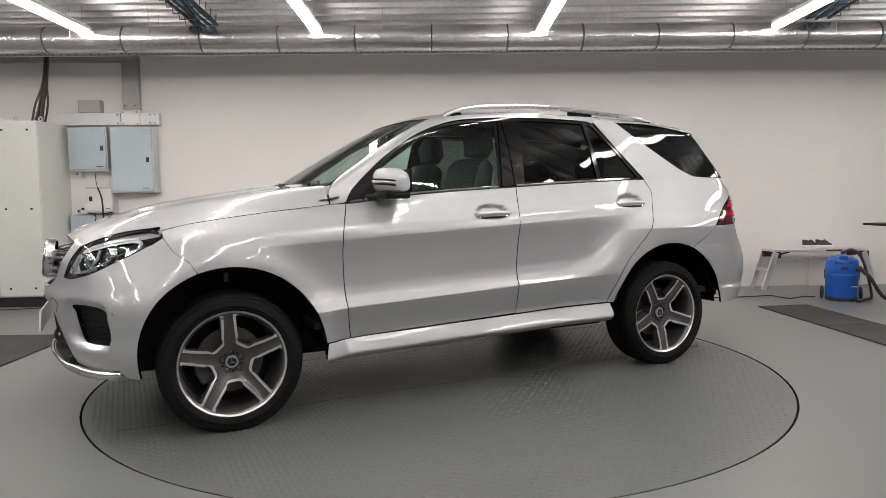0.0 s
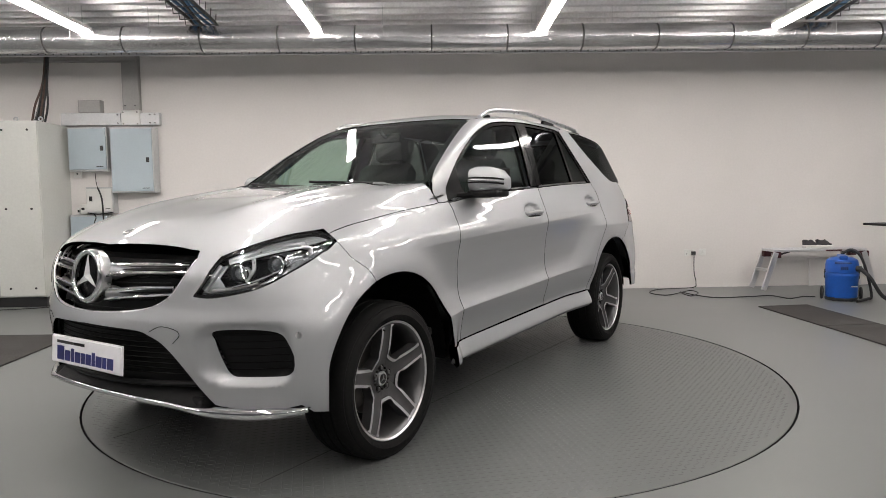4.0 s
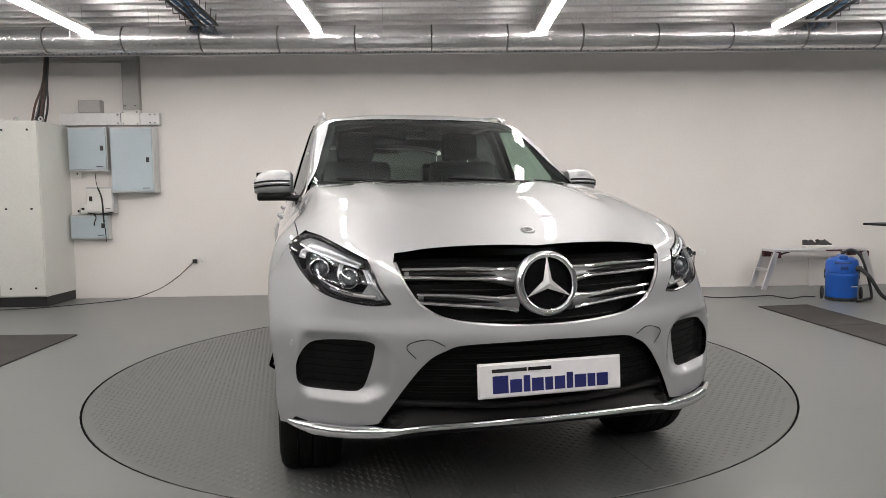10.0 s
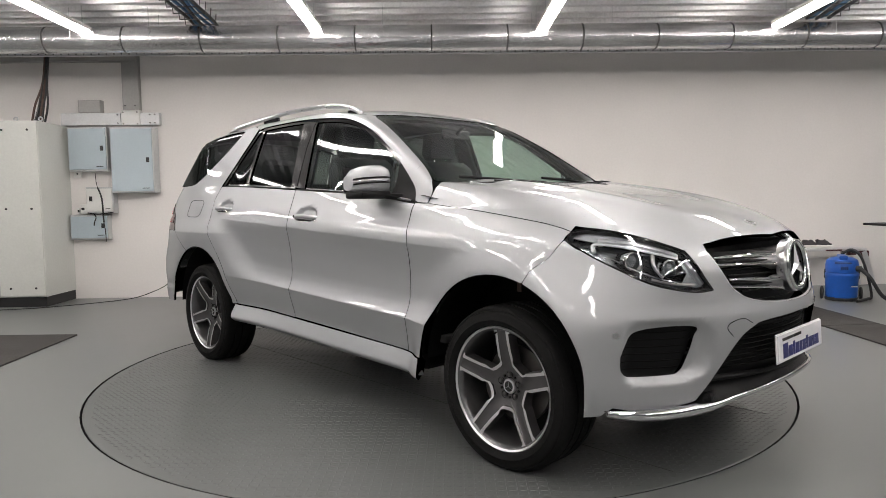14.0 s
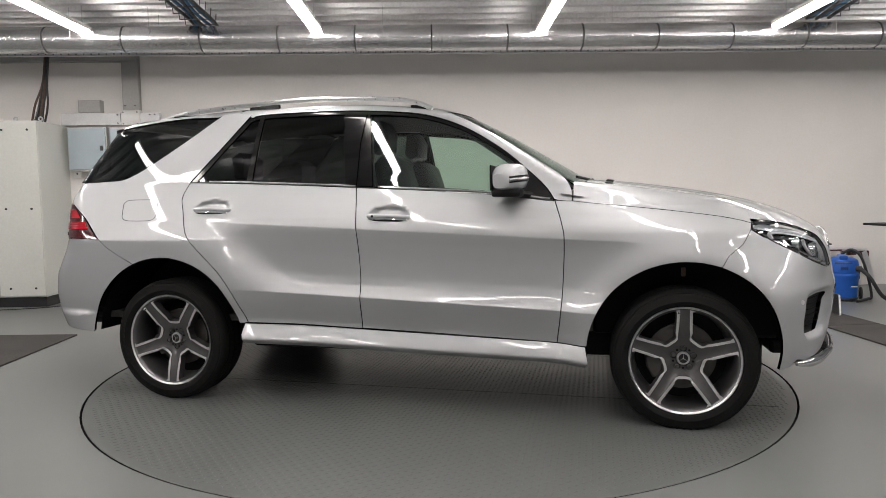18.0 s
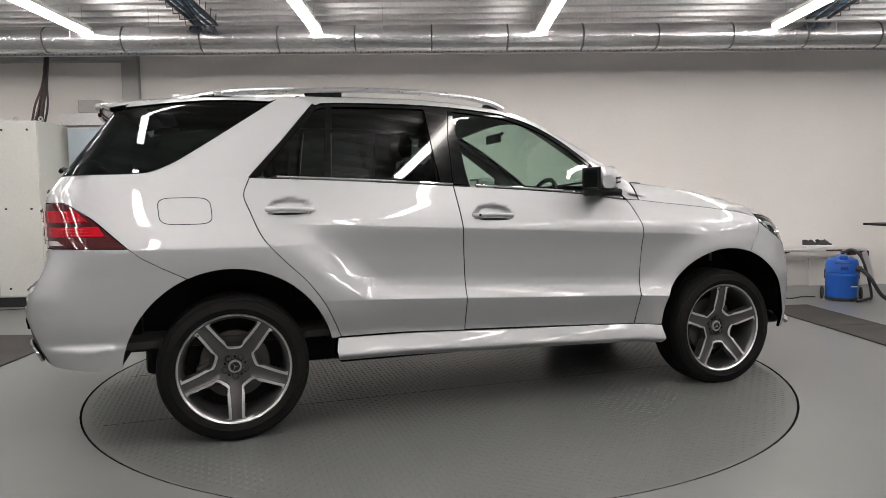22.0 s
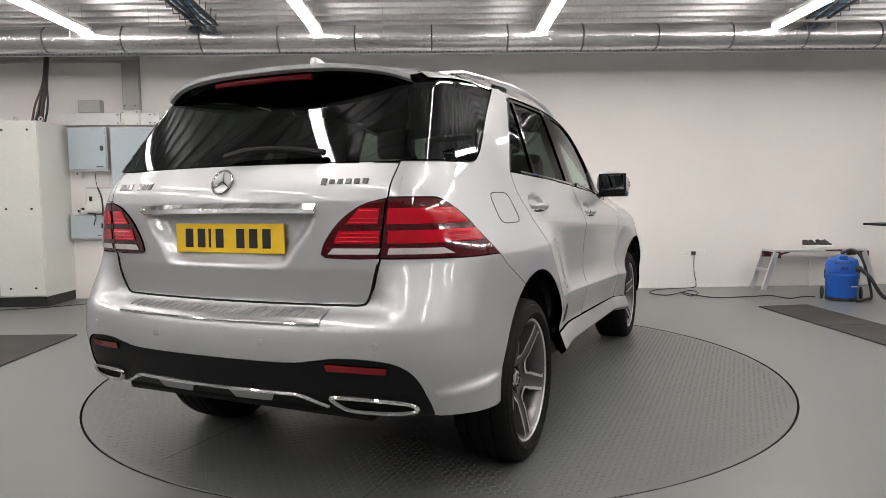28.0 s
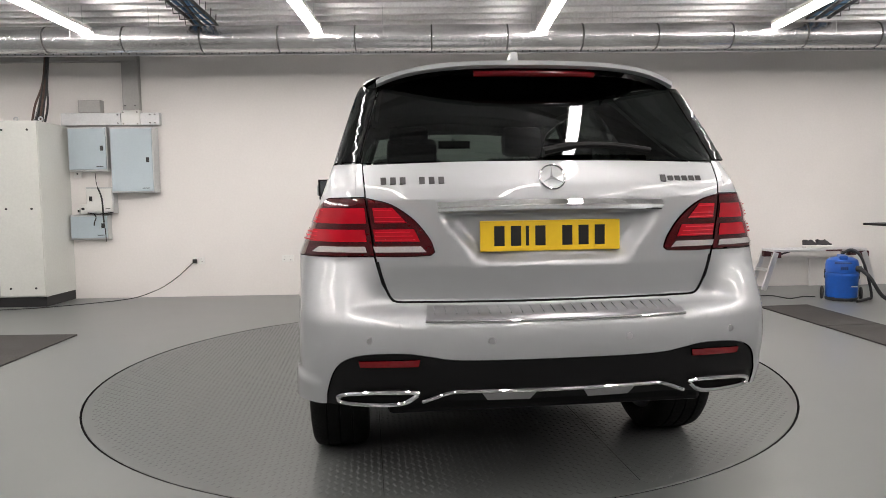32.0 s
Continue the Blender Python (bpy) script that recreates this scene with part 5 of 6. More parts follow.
def build_chin():
    half = [(0.0, 2.305, 0.386), (0.25, 2.288, 0.382), (0.42, 2.252, 0.372), (0.53, 2.215, 0.356), (0.60, 2.172, 0.346), (0.70, 2.118, 0.340), (0.79, 2.055, 0.340), (0.85, 2.000, 0.343), (0.885, 1.962, 0.348)]
    line = [(-y, x, z) for y, x, z in half[:0:-1]] + half
    pts = bend([(x, y, z) for y, x, z in line], 6)
    part("chin_strip", sweep(bmesh.new(), pts, [0.010 + 0.010 * min(max((abs(p[1]) - 0.5) / 0.1, 0), 1) - 0.015 * min(max((abs(p[1]) - 0.80) / 0.12, 0), 1) for p in pts], 12, 1.15), chrome, car, smooth=True, label="chrome strip along the bumper's lower edge")
    bm = bmesh.new()
    a = [bm.verts.new((x - 0.012, y, z + 0.004)) for x, y, z in pts]
    b = [bm.verts.new((x - 0.10, y * 0.94, z - 0.015)) for x, y, z in pts]
    c = [bm.verts.new((x - 0.06, y * 0.97, z + (0.06 if abs(y) < 0.56 else 0.012))) for x, y, z in pts]
    for i in range(len(pts) - 1):
        bm.faces.new((a[i], a[i + 1], b[i + 1], b[i]))
        bm.faces.new((a[i], a[i + 1], c[i + 1], c[i]))
    part("chin_lip", bm, trim_black, car, smooth=True, label="black lip behind the chrome strip")


def build_plate(name, m, mat, front):
    """A number plate: its signs are plain bars."""
    p = part(name, box(bmesh.new(), -0.004, 0.004, -0.26, 0.26, -0.0555, 0.0555, bevel=0.003), mat, car, "white dealer plate with navy lettering bars" if front else "yellow number plate with black lettering bars", m=m)
    if front:
        part("plate_frame", box(bmesh.new(), -0.008, -0.002, -0.264, 0.264, -0.0595, 0.0595, bevel=0.002), white_plate, p)
        # each sign of the large navy word is one plain block
        y = -0.213
        for w, h in ((0.056, 0.060), (0.043, 0.045), (0.024, 0.056), (0.043, 0.045), (0.029, 0.045), (0.039, 0.045), (0.024, 0.056), (0.043, 0.045), (0.029, 0.045), (0.043, 0.045)):
            part("letter_bar", box(bmesh.new(), 0.004, 0.0052, y, y + w, -0.043, -0.043 + h, bevel=0.0005), navy, p)
            y += w + 0.0058
        for k, (a, b) in enumerate(((-0.215, -0.09), (-0.085, 0.0))):
            part("small_text_bar", box(bmesh.new(), 0.004, 0.005, a, b, 0.028, 0.040), plate_black if k == 0 else trim_black, p)
    else:
        y = -0.215
        for k in range(7):
            w = 0.050 if k != 2 else 0.018
            part("sign_bar", box(bmesh.new(), -0.0055, -0.004, -y - w + 0.006, -y - 0.006 if k != 2 else -y, -0.036, 0.036, bevel=0.0005), plate_black, p)
            y += w + (0.011 if k != 3 else 0.05)
        for a, b in ((-0.10, 0.045), (0.10, 0.045), (-0.17, -0.047), (0.10, -0.047)):
            part("screw", rod(bmesh.new(), (-0.004, a, b), (-0.0062, a, b), 0.006, 10), yellow_plate, p)
    return p


def build_roof():
    xs = np.linspace(0.12, -1.10, 20)
    half = [(0.262, 0.0), (0.25, 0.25), (0.215, 0.45), (0.175, 0.598)] + [(x, 0.598) for x in xs[1:]] + [(-1.4, 0.598), (-1.62, 0.598), (-1.84, 0.598), (-1.86, 0.3), (-1.88, 0.0)]
    outline = half + [(x, -y) for x, y in half[-2:0:-1]]
    panel("roof", [("top", upper, outline)], paint, car, cell=0.06, label="silver roof")
    # spoiler
    def edge_x(y):
        return -2.138 + 0.145 * abs(y / 0.62) ** 2.4
    ys = np.linspace(-0.614, 0.614, 33)
    bm = bmesh.new()
    rows = []
    for y in ys:
        xe = edge_x(y)
        row = []
        for u in np.linspace(0, 1, 9):
            x = -1.80 + (xe + 1.80) * u
            z = float(roof_z(np.array(x), np.array(y))) + 0.002 - 0.02 * u * abs(y / 0.60) ** 6
            row.append(bm.verts.new((x, y, z)))
        z = row[-1].co.z
        row.append(bm.verts.new((xe + 0.002, y, z - 0.016)))
        row.append(bm.verts.new((xe + 0.02, y, z - 0.026)))
        rows.append(row)
    for a, b in zip(rows, rows[1:]):
        for i in range(len(a) - 1):
            bm.faces.new((a[i], b[i], b[i + 1], a[i + 1]))
    bmesh.ops.recalc_face_normals(bm, faces=bm.faces)
    sp = part("spoiler", bm, paint, car, smooth=True, label="silver roof spoiler over the rear window")
    bm = bmesh.new()
    rows = []
    for y in ys:
        xe = edge_x(y)
        z = float(roof_z(np.array(xe), np.array(y))) - 0.02 * abs(y / 0.60) ** 6
        rows.append([bm.verts.new(p) for p in ((xe + 0.018, y, z - 0.024), (xe + 0.05, y * 0.99, z - 0.036), (-2.01 + 0.07 * (y / 0.6) ** 2, y * 0.98, z - 0.016))])
    for a, b in zip(rows, rows[1:]):
        for i in range(2):
            bm.faces.new((a[i], b[i], b[i + 1], a[i + 1]))
    bmesh.ops.recalc_face_normals(bm, faces=bm.faces)
    part("spoiler_underside", bm, gloss_black, sp, smooth=True)
    pts = [(edge_x(y) + 0.025, y, float(roof_z(np.array(edge_x(y)), np.array(y))) - 0.042) for y in np.linspace(-0.24, 0.24, 12)]
    part("brake_light", sweep(bmesh.new(), pts, 0.010, 8, 1.2), brake_red, sp, smooth=True, label="red high brake light")
    z = float(roof_z(np.array(-1.62), np.array(0.0)))
    fin = [(-1.74, z - 0.004), (-1.54, z - 0.002), (-1.60, z + 0.02), (-1.70, z + 0.058), (-1.745, z + 0.062), (-1.75, z + 0.03)]
    part("aerial_fin", prism(bmesh.new(), fin, -0.018, 0.018, bevel=0.008), paint, car, smooth=True)
    # windscreen
    half = bend([(0.0, 1.228), (0.30, 1.231), (0.55, 1.242), (0.735, 1.262)], 5) + SCREEN_SIDE[1:] + bend([(0.45, 1.676), (0.25, 1.684), (0.0, 1.688)], 4)
    outline = half + [(-y, z) for y, z in half[-2:0:-1]]
    ws = panel("windscreen", [("front", upper, outline)], clear_glass, car, off=-0.003, depth=0.005, cell=0.05, label="clear windscreen")
    # black edge of the screen, printed on its inside
    for s in LR:
        strip = SCREEN_SIDE + [(y - 0.035, z) for y, z in SCREEN_SIDE[::-1]]
        panel("screen_edge", [("front", upper, strip)], gloss_black, ws, s, off=-0.010, depth=0.0, cell=0.04)
    strip = bend([(0.735, 1.262), (0.55, 1.242), (0.3, 1.231), (0.0, 1.228), (-0.3, 1.231), (-0.55, 1.242), (-0.735, 1.262)], 4) + bend([(-0.70, 1.283), (-0.5, 1.268), (0, 1.258), (0.5, 1.268), (0.70, 1.283)], 4)
    panel("screen_edge", [("front", upper, strip)], gloss_black, ws, off=-0.010, depth=0.0, cell=0.04)
    strip = bend([(0.58, 1.662), (0.25, 1.684), (0.0, 1.688), (-0.25, 1.684), (-0.58, 1.662)], 4) + bend([(-0.56, 1.640), (-0.25, 1.660), (0, 1.664), (0.25, 1.660), (0.56, 1.640)], 4)
    panel("screen_edge", [("front", upper, strip)], gloss_black, ws, off=-0.010, depth=0.0, cell=0.04)
    # scuttle between bonnet and screen, with wipers
    bm = bmesh.new()
    ys = np.linspace(-0.80, 0.80, 25)
    fr = [(1.06 - 0.20 * y * y, y, 1.225 - 0.06 * y * y) for y in ys]
    a = [bm.verts.new((x - 0.10, y, z + 0.0)) for x, y, z in fr]
    b = [bm.verts.new((x + 0.02, y, z - 0.02)) for x, y, z in fr]
    for i in range(24):
        bm.faces.new((a[i], a[i + 1], b[i + 1], b[i]))
    part("scuttle", bm, trim_black, car, label="black scuttle under the windscreen")
    for s, y0, y1 in ((1, 0.62, -0.02), (1, -0.02, -0.60)):
        pts = []
        for u in np.linspace(0, 1, 8):
            y = y0 + (y1 - y0) * u
            z = 1.243 + 0.03 * u
            pts.append((float(screen_x(np.array(y), np.array(z))) + 0.018, y, z + 0.006))
        part("wiper", sweep(bmesh.new(), pts, 0.008, 6), trim_black, car, label="black windscreen wiper")
    # bonnet vents
    for s in LR:
        for k in range(4):
            y0 = 0.27 + 0.085 * k
            x0 = 1.115 - 0.16 * (y0 - 0.2) * 0.6
            z = float(settle_on("top", lower, np.array([x0]), np.array([y0 + 0.035]))[0][2])
            part("bonnet_vent", box(bmesh.new(), -0.020, 0.020, -0.038, 0.038, -0.008, 0.004, bevel=0.002), trim_black, car, m=Matrix.Translation((x0, s * (y0 + 0.037), z)) @ pose(0, 0, 0, s * -5, 5, s * 4), label="black louvre in the bonnet")


def build_rear():
    # tailgate
    lamp = bend([(0.632, 0.960), (0.55, 0.958), (0.438, 0.962)], 3) + bend([(0.422, 0.975), (0.441, 1.024), (0.496, 1.093), (0.575, 1.147), (0.662, 1.171)], 4)
    low_half = bend([(0.0, 0.772), (0.40, 0.772), (0.52, 0.778), (0.575, 0.80), (0.605, 0.86), (0.632, 0.960)], 5) + lamp[1:] + [(0.672, 1.288)] + bend([(0.66, 1.290), (0.35, 1.296), (0.0, 1.298)], 3)
    outline = low_half + [(-y, z) for y, z in low_half[-2:0:-1]]
    tg = panel("tailgate", [("rear", rear_skin, outline)], paint, car, cell=0.012, depth=0.018, label="silver tailgate")
    seam = [p for p in low_half if p[1] < 0.95]
    tube_on("tailgate_seam", "rear", rear_skin, [(-y, max(z, 0.792) + 0.002) for y, z in seam[:0:-3]] + [(y, max(z, 0.792) + 0.002) for y, z in seam[::3]], 0.005, groove, tg, off=0.0, n=6)
    # rear window
    half = bend([(0.0, 1.304), (0.35, 1.302), (0.682, 1.300)], 4) + bend([(0.659, 1.40), (0.632, 1.50), (0.598, 1.622)], 4) + bend([(0.4, 1.655), (0.0, 1.672)], 4)
    outline = half + [(-y, z) for y, z in half[-2:0:-1]]
    rw = panel("rear_window", [("rear", upper, outline)], privacy_glass, car, off=-0.002, depth=0.006, cell=0.05, label="dark rear window")
    pts = [(-2.305, 0.02, 1.330), (-2.295, -0.1, 1.352), (-2.285, -0.25, 1.352), (-2.265, -0.40, 1.335)]
    wp = part("rear_wiper", sweep(bmesh.new(), bend(pts, 5), [0.016] * 5 + [0.012] * 11, 8), trim_black, car, smooth=True, label="black rear wiper")
    for s in LR:
        # tail lamp: dark red shell with bright bands, in two pieces
        zc = np.linspace(1.169, 0.964, 9)
        inner = bend([(0.632, 0.964), (0.55, 0.962), (0.440, 0.966)], 3) + bend([(0.427, 0.976), (0.445, 1.022), (0.50, 1.090), (0.578, 1.143), (0.66, 1.166)], 4)
        inner = [(min(y, 0.66), z) for y, z in inner]
        a = panel("tail_lamp", [("rear", lower, shift(inner, -0.002) + [(0.648, 1.08)])], dark_lens, tg, s, off=0.004, cell=0.03, label="inner half of the red tail lamp")
        outer_r = [(0.668, 1.167), (0.77, 1.169)] + [(0.77, z) for z in zc[1:]] + [(0.638, 0.964), (0.655, 1.08)]
        cl = corner_line("rear", 0.77, zc)
        outer_s = cl + bend([(cl[-1][0], 0.964), (-2.1, 0.961), (-1.910, 0.958)], 4)[1:] + bend([(-1.910, 0.958), (-1.986, 1.026), (-2.062, 1.095), (-2.166, 1.160), (cl[0][0], 1.169)], 4)[1:-1]
        b = panel("tail_lamp", [("rear", lower, outer_r), ("side", lower, outer_s)], dark_lens, car, s, off=0.004, cell=0.03, label="red wrap-round tail lamp")
        for zl, yl, xl in ((1.086, 0.53, -2.10), (1.100, 0.54, -2.12), (1.126, 0.57, -2.15), (1.020, 0.49, -2.02), (1.034, 0.50, -2.04), (1.048, 0.51, -2.05)):
            tube_on("lamp_line", "rear", lower, [(yl, zl), (0.60, zl), (0.632, zl)], 0.0022, red_line, a, s, off=0.0085, n=6)
            edge_x = corner_line("rear", 0.78, [zl])[0][0]
            tube_on("lamp_line", "side", lower, [(edge_x + 0.06, zl), ((edge_x + 0.06 + xl) / 2, zl), (xl - 0.03, zl)], 0.0022, red_line, b, s, off=0.0085, n=6)
        for z0, z1, y0, x1, mat in ((1.080, 1.134, 0.520, -2.070, red_glow), (1.014, 1.058, 0.475, -1.998, red_glow), (0.976, 0.997, 0.452, -2.17, white_lens)):
            top_y = y0 + (0.05 if z1 > 1.1 else 0.02)
            panel("lamp_band", [("rear", lower, [(y0, z0), (0.632, z0), (0.640, z1), (top_y, z1)])], mat, a, s, off=0.007, depth=0.003, cell=0.04)
            zz = np.linspace(z1, z0, 4)
            c2 = corner_line("rear", 0.77, zz)
            panel("lamp_band", [("rear", lower, [(0.662, z0), (0.77, z0), (0.77, z1), (0.668, z1)]), ("side", lower, c2 + [(x1, z0), (x1 - (0.055 if z1 > 1.1 else 0.03), z1)])], mat, b, s, off=0.007, depth=0.003, cell=0.04)
    # bright handle strip
    hs = tube_on("handle_strip", "rear", rear_skin, [(-0.41, 1.134), (-0.2, 1.139), (0, 1.140), (0.2, 1.139), (0.41, 1.134)], 0.019, chrome, tg, off=0.010, n=4, flat=0.95, label="chrome strip above the plate")
    build_plate("rear_plate", Matrix.Translation((-2.327, 0, 1.027)) @ pose(0, 0, 0, 0, 1, 0), yellow_plate, False)
    c = Matrix.Translation((-2.349, 0, 1.237)) @ pose(0, 0, 0, 0, -20, 180)
    part("emblem_ring", lathe(bmesh.new(), [(0.046 + 0.0045 * math.cos(a), 0.005 * math.sin(a)) for a in np.linspace(0, 2 * math.pi, 9)[:-1]], 40, "x", closed=True), chrome, tg, smooth=True, m=c, label="round chrome emblem")
    for k in range(3):
        part("emblem_ray", ray_blade(0.045, 0.010, 0.007), chrome, tg, m=c @ pose(0, 0, 0, 120 * k, 0, 0))
    # model badges as plain bars
    for s, y0, n in ((1, 0.60, 7), (-1, 0.43, 6)):
        for k in range(n):
            y = s * y0 - 0.034 * k if s > 0 else -(y0 + 0.030 * k)
            if s > 0 and k == 3:
                continue
            h = 0.028 if not (s < 0 and k) else 0.019
            p = settle_on("rear", rear_skin, np.array([abs(y)]), np.array([1.232]))[0]
            bm = box(bmesh.new(), -0.005, 0.005, -0.010, 0.010, -h / 2, h / 2)
            part("badge_bar", bm, pocket_grey, tg, m=Matrix.Translation((p[0] - 0.001, y, 1.228)) @ pose(0, 0, 0, 0, 30, 0))
    # bumper
    for s in LR:
        edge = bend([(0.0, 0.610), (0.34, 0.610), (0.45, 0.622), (0.53, 0.633), (0.64, 0.630), (0.73, 0.613), (0.785, 0.569), (0.815, 0.485), (0.821, 0.425)], 5)
        up = [(0.0, 0.790), (0.40, 0.790), (0.525, 0.792), (0.583, 0.804), (0.614, 0.86), (0.640, 0.958)]
        zs = np.linspace(0.42, 0.958, 50)
        skin = edge + [(0.835, 0.42)] + [(0.835, z) for z in zs[1:]] + up[::-1]
        side = corner_line("rear", 0.835, zs) + [(-1.9028, 0.9548), (-1.85, 0.9122), (-1.76, 0.8622), (-1.6572, 0.8092)] + arc(-1.46, 0.36, 0.49, 114.5, 174) + [(-1.95, 0.400), (-2.12, 0.408)]
        bp = panel("rear_bumper", [("rear", lower, skin), ("side", lower, side)], paint, car, s, cell=0.028, depth=0.018, label="silver rear bumper half")
        low = shift(edge, 0, -0.004) + [(0.80, 0.420), (0.70, 0.420), (0.40, 0.45), (0.0, 0.455)]
        df = panel("diffuser", [("rear", lower, low)], trim_black, car, s, off=-0.006, depth=0.05, cell=0.03, label="black lower rear apron")
        ref = [(0.49, 0.612), (0.70, 0.603), (0.695, 0.580), (0.495, 0.588)]
        panel("reflector", [("rear", lower, ref)], red_lens, df, s, off=0.004, depth=0.008, cell=0.04, label="red rear reflector")
        pts = [(0.495, 0.487), (0.55, 0.450), (0.66, 0.441), (0.765, 0.447), (0.755, 0.476), (0.63, 0.492), (0.51, 0.496), (0.495, 0.487)]
        tube_on("exhaust_trim", "rear", lower, pts, 0.009, chrome, df, s, off=0.008, label="chrome exhaust surround")
        panel("exhaust_hole", [("rear", lower, pts[:-1])], groove, df, s, off=0.002, depth=0.006, cell=0.05)
        tube_on("apron_strip", "rear", lower, [(0.0, 0.497), (0.30, 0.497), (0.385, 0.492), (0.48, 0.455)], 0.008, chrome, df, s, off=0.004, label="chrome strip on the apron")
        panel("apron_plate", [("rear", lower, [(0.085, 0.488), (0.275, 0.488), (0.255, 0.460), (0.105, 0.460)])], blade_grey, df, s, off=0.004, depth=0.006, cell=0.05, label="satin plate below the chrome strip")
        for y in (0.245, 0.66):
            p = settle_on("rear", lower, np.array([y]), np.array([0.675]))[0]
            part("parking_sensor", rod(bmesh.new(), (p[0] + 0.01, s * y, 0.675), (p[0] - 0.002, s * y, 0.675), 0.012, 16), satin, bp)
    # loading edge
    guard_outline = [(-0.47, 0.738), (0.47, 0.738), (0.455, 0.782), (-0.455, 0.782)]
    guard = panel("loading_guard", [("rear", lower, guard_outline)], blade_grey, car, off=0.004, depth=0.006, cell=0.009, label="ribbed steel loading edge guard")
    for k in range(24):
        y = -0.44 + 0.038 * k
        tube_on("guard_rib", "rear", lower, [(abs(y), 0.776), (abs(y), 0.768), (abs(y), 0.760)], 0.0022, chrome, guard, 1 if y > 0 else -1, off=0.006, n=6)
    tube_on("guard_lip", "rear", lower, [(-0.468, 0.742), (0, 0.742), (0.468, 0.742)], 0.005, chrome, guard, off=0.004)
    # fuel flap seam
    fl = []
    for k in range(33):
        u = 2 * math.pi * k / 32
        c, d = math.cos(u), math.sin(u)
        zz = 0.063 * math.copysign(abs(d) ** 0.45, d)
        fl.append((-1.655 + 0.118 * math.copysign(abs(c) ** 0.45, c) - 0.10 * zz, 1.126 + zz))
    tube_on("fuel_flap_seam", "side", lower, fl, 0.0018, groove, car, -1, off=0.0003, n=6, label="outline of the fuel flap")


def rear_skin(x, y, z):
    """The tailgate with its plate recess."""
    a = np.abs(y)
    w = 0.27 + 0.11 * step(z, 0.93, 1.12)
    deep = 0.046 * (1 - step(a, w - 0.045, w + 0.035)) * step(z, 0.922, 0.975) * (1 - step(z, 1.108, 1.132))
    return np.maximum(lower(x - deep, y, z), (-2.368 + 0.17 * a ** 2 + 0.12 * a ** 6 - x + deep) * 0.9)


lamp_inside = material("lamp_reflector_grey", (0.36, 0.37, 0.38), 0.18, 0.9, grain=0.08, grain_scale=90)
lamp_white = material("lamp_guide_white", (0.85, 0.86, 0.88), 0.2, grain=0.03)
lamp_bowl = material("projector_glass", (0.10, 0.11, 0.12), 0.03, 0.2, coat=1.0, grain=0.02)


def spoke_half(r):
    return float(ramp(np.array(r), (0.085, 0.12, 0.18, 0.262), (0.0465, 0.0425, 0.0385, 0.0365)))


def face_depth(r):
    return float(ramp(np.array(r), (0.0, 0.06, 0.10, 0.16, 0.22, 0.262), (0.046, 0.050, 0.064, 0.083, 0.097, 0.104)))


def window_outline(grow=0.0):
    """One opening between two spokes, about the z axis: up one spoke's edge, along the rim, down the other, round the hub; grow widens it."""
    c, n = radians(36), []
    for r in np.linspace(0.098, 0.258, 9):
        h = spoke_half(r) - grow
        a = c - math.asin(h / r)
        n.append((r * math.sin(a), r * math.cos(a)))
    r_in = 0.1035 - grow
    foot = [p for p in n if p[1] > r_in + 0.012]
    edge = foot[0]
    inner = bend([(0.0, r_in), (edge[0] * 0.42, r_in + 0.0005), (edge[0] * 0.80, r_in + 0.006), edge], 4)
    side = inner[:-1] + foot
    top = side[-1]
    r_top, a_top = math.hypot(*top), math.atan2(top[0], top[1])
    rim = [(r_top * math.sin(a), r_top * math.cos(a)) for a in np.linspace(a_top, 0, 7)[1:]]
    half = side + rim
    return half + [(-x, z) for x, z in half[-2:0:-1]]


def ring_between(bm, a, b):
    for i in range(len(a)):
        j = (i + 1) % len(a)
        bm.faces.new((a[i], a[j], b[j], b[i]))


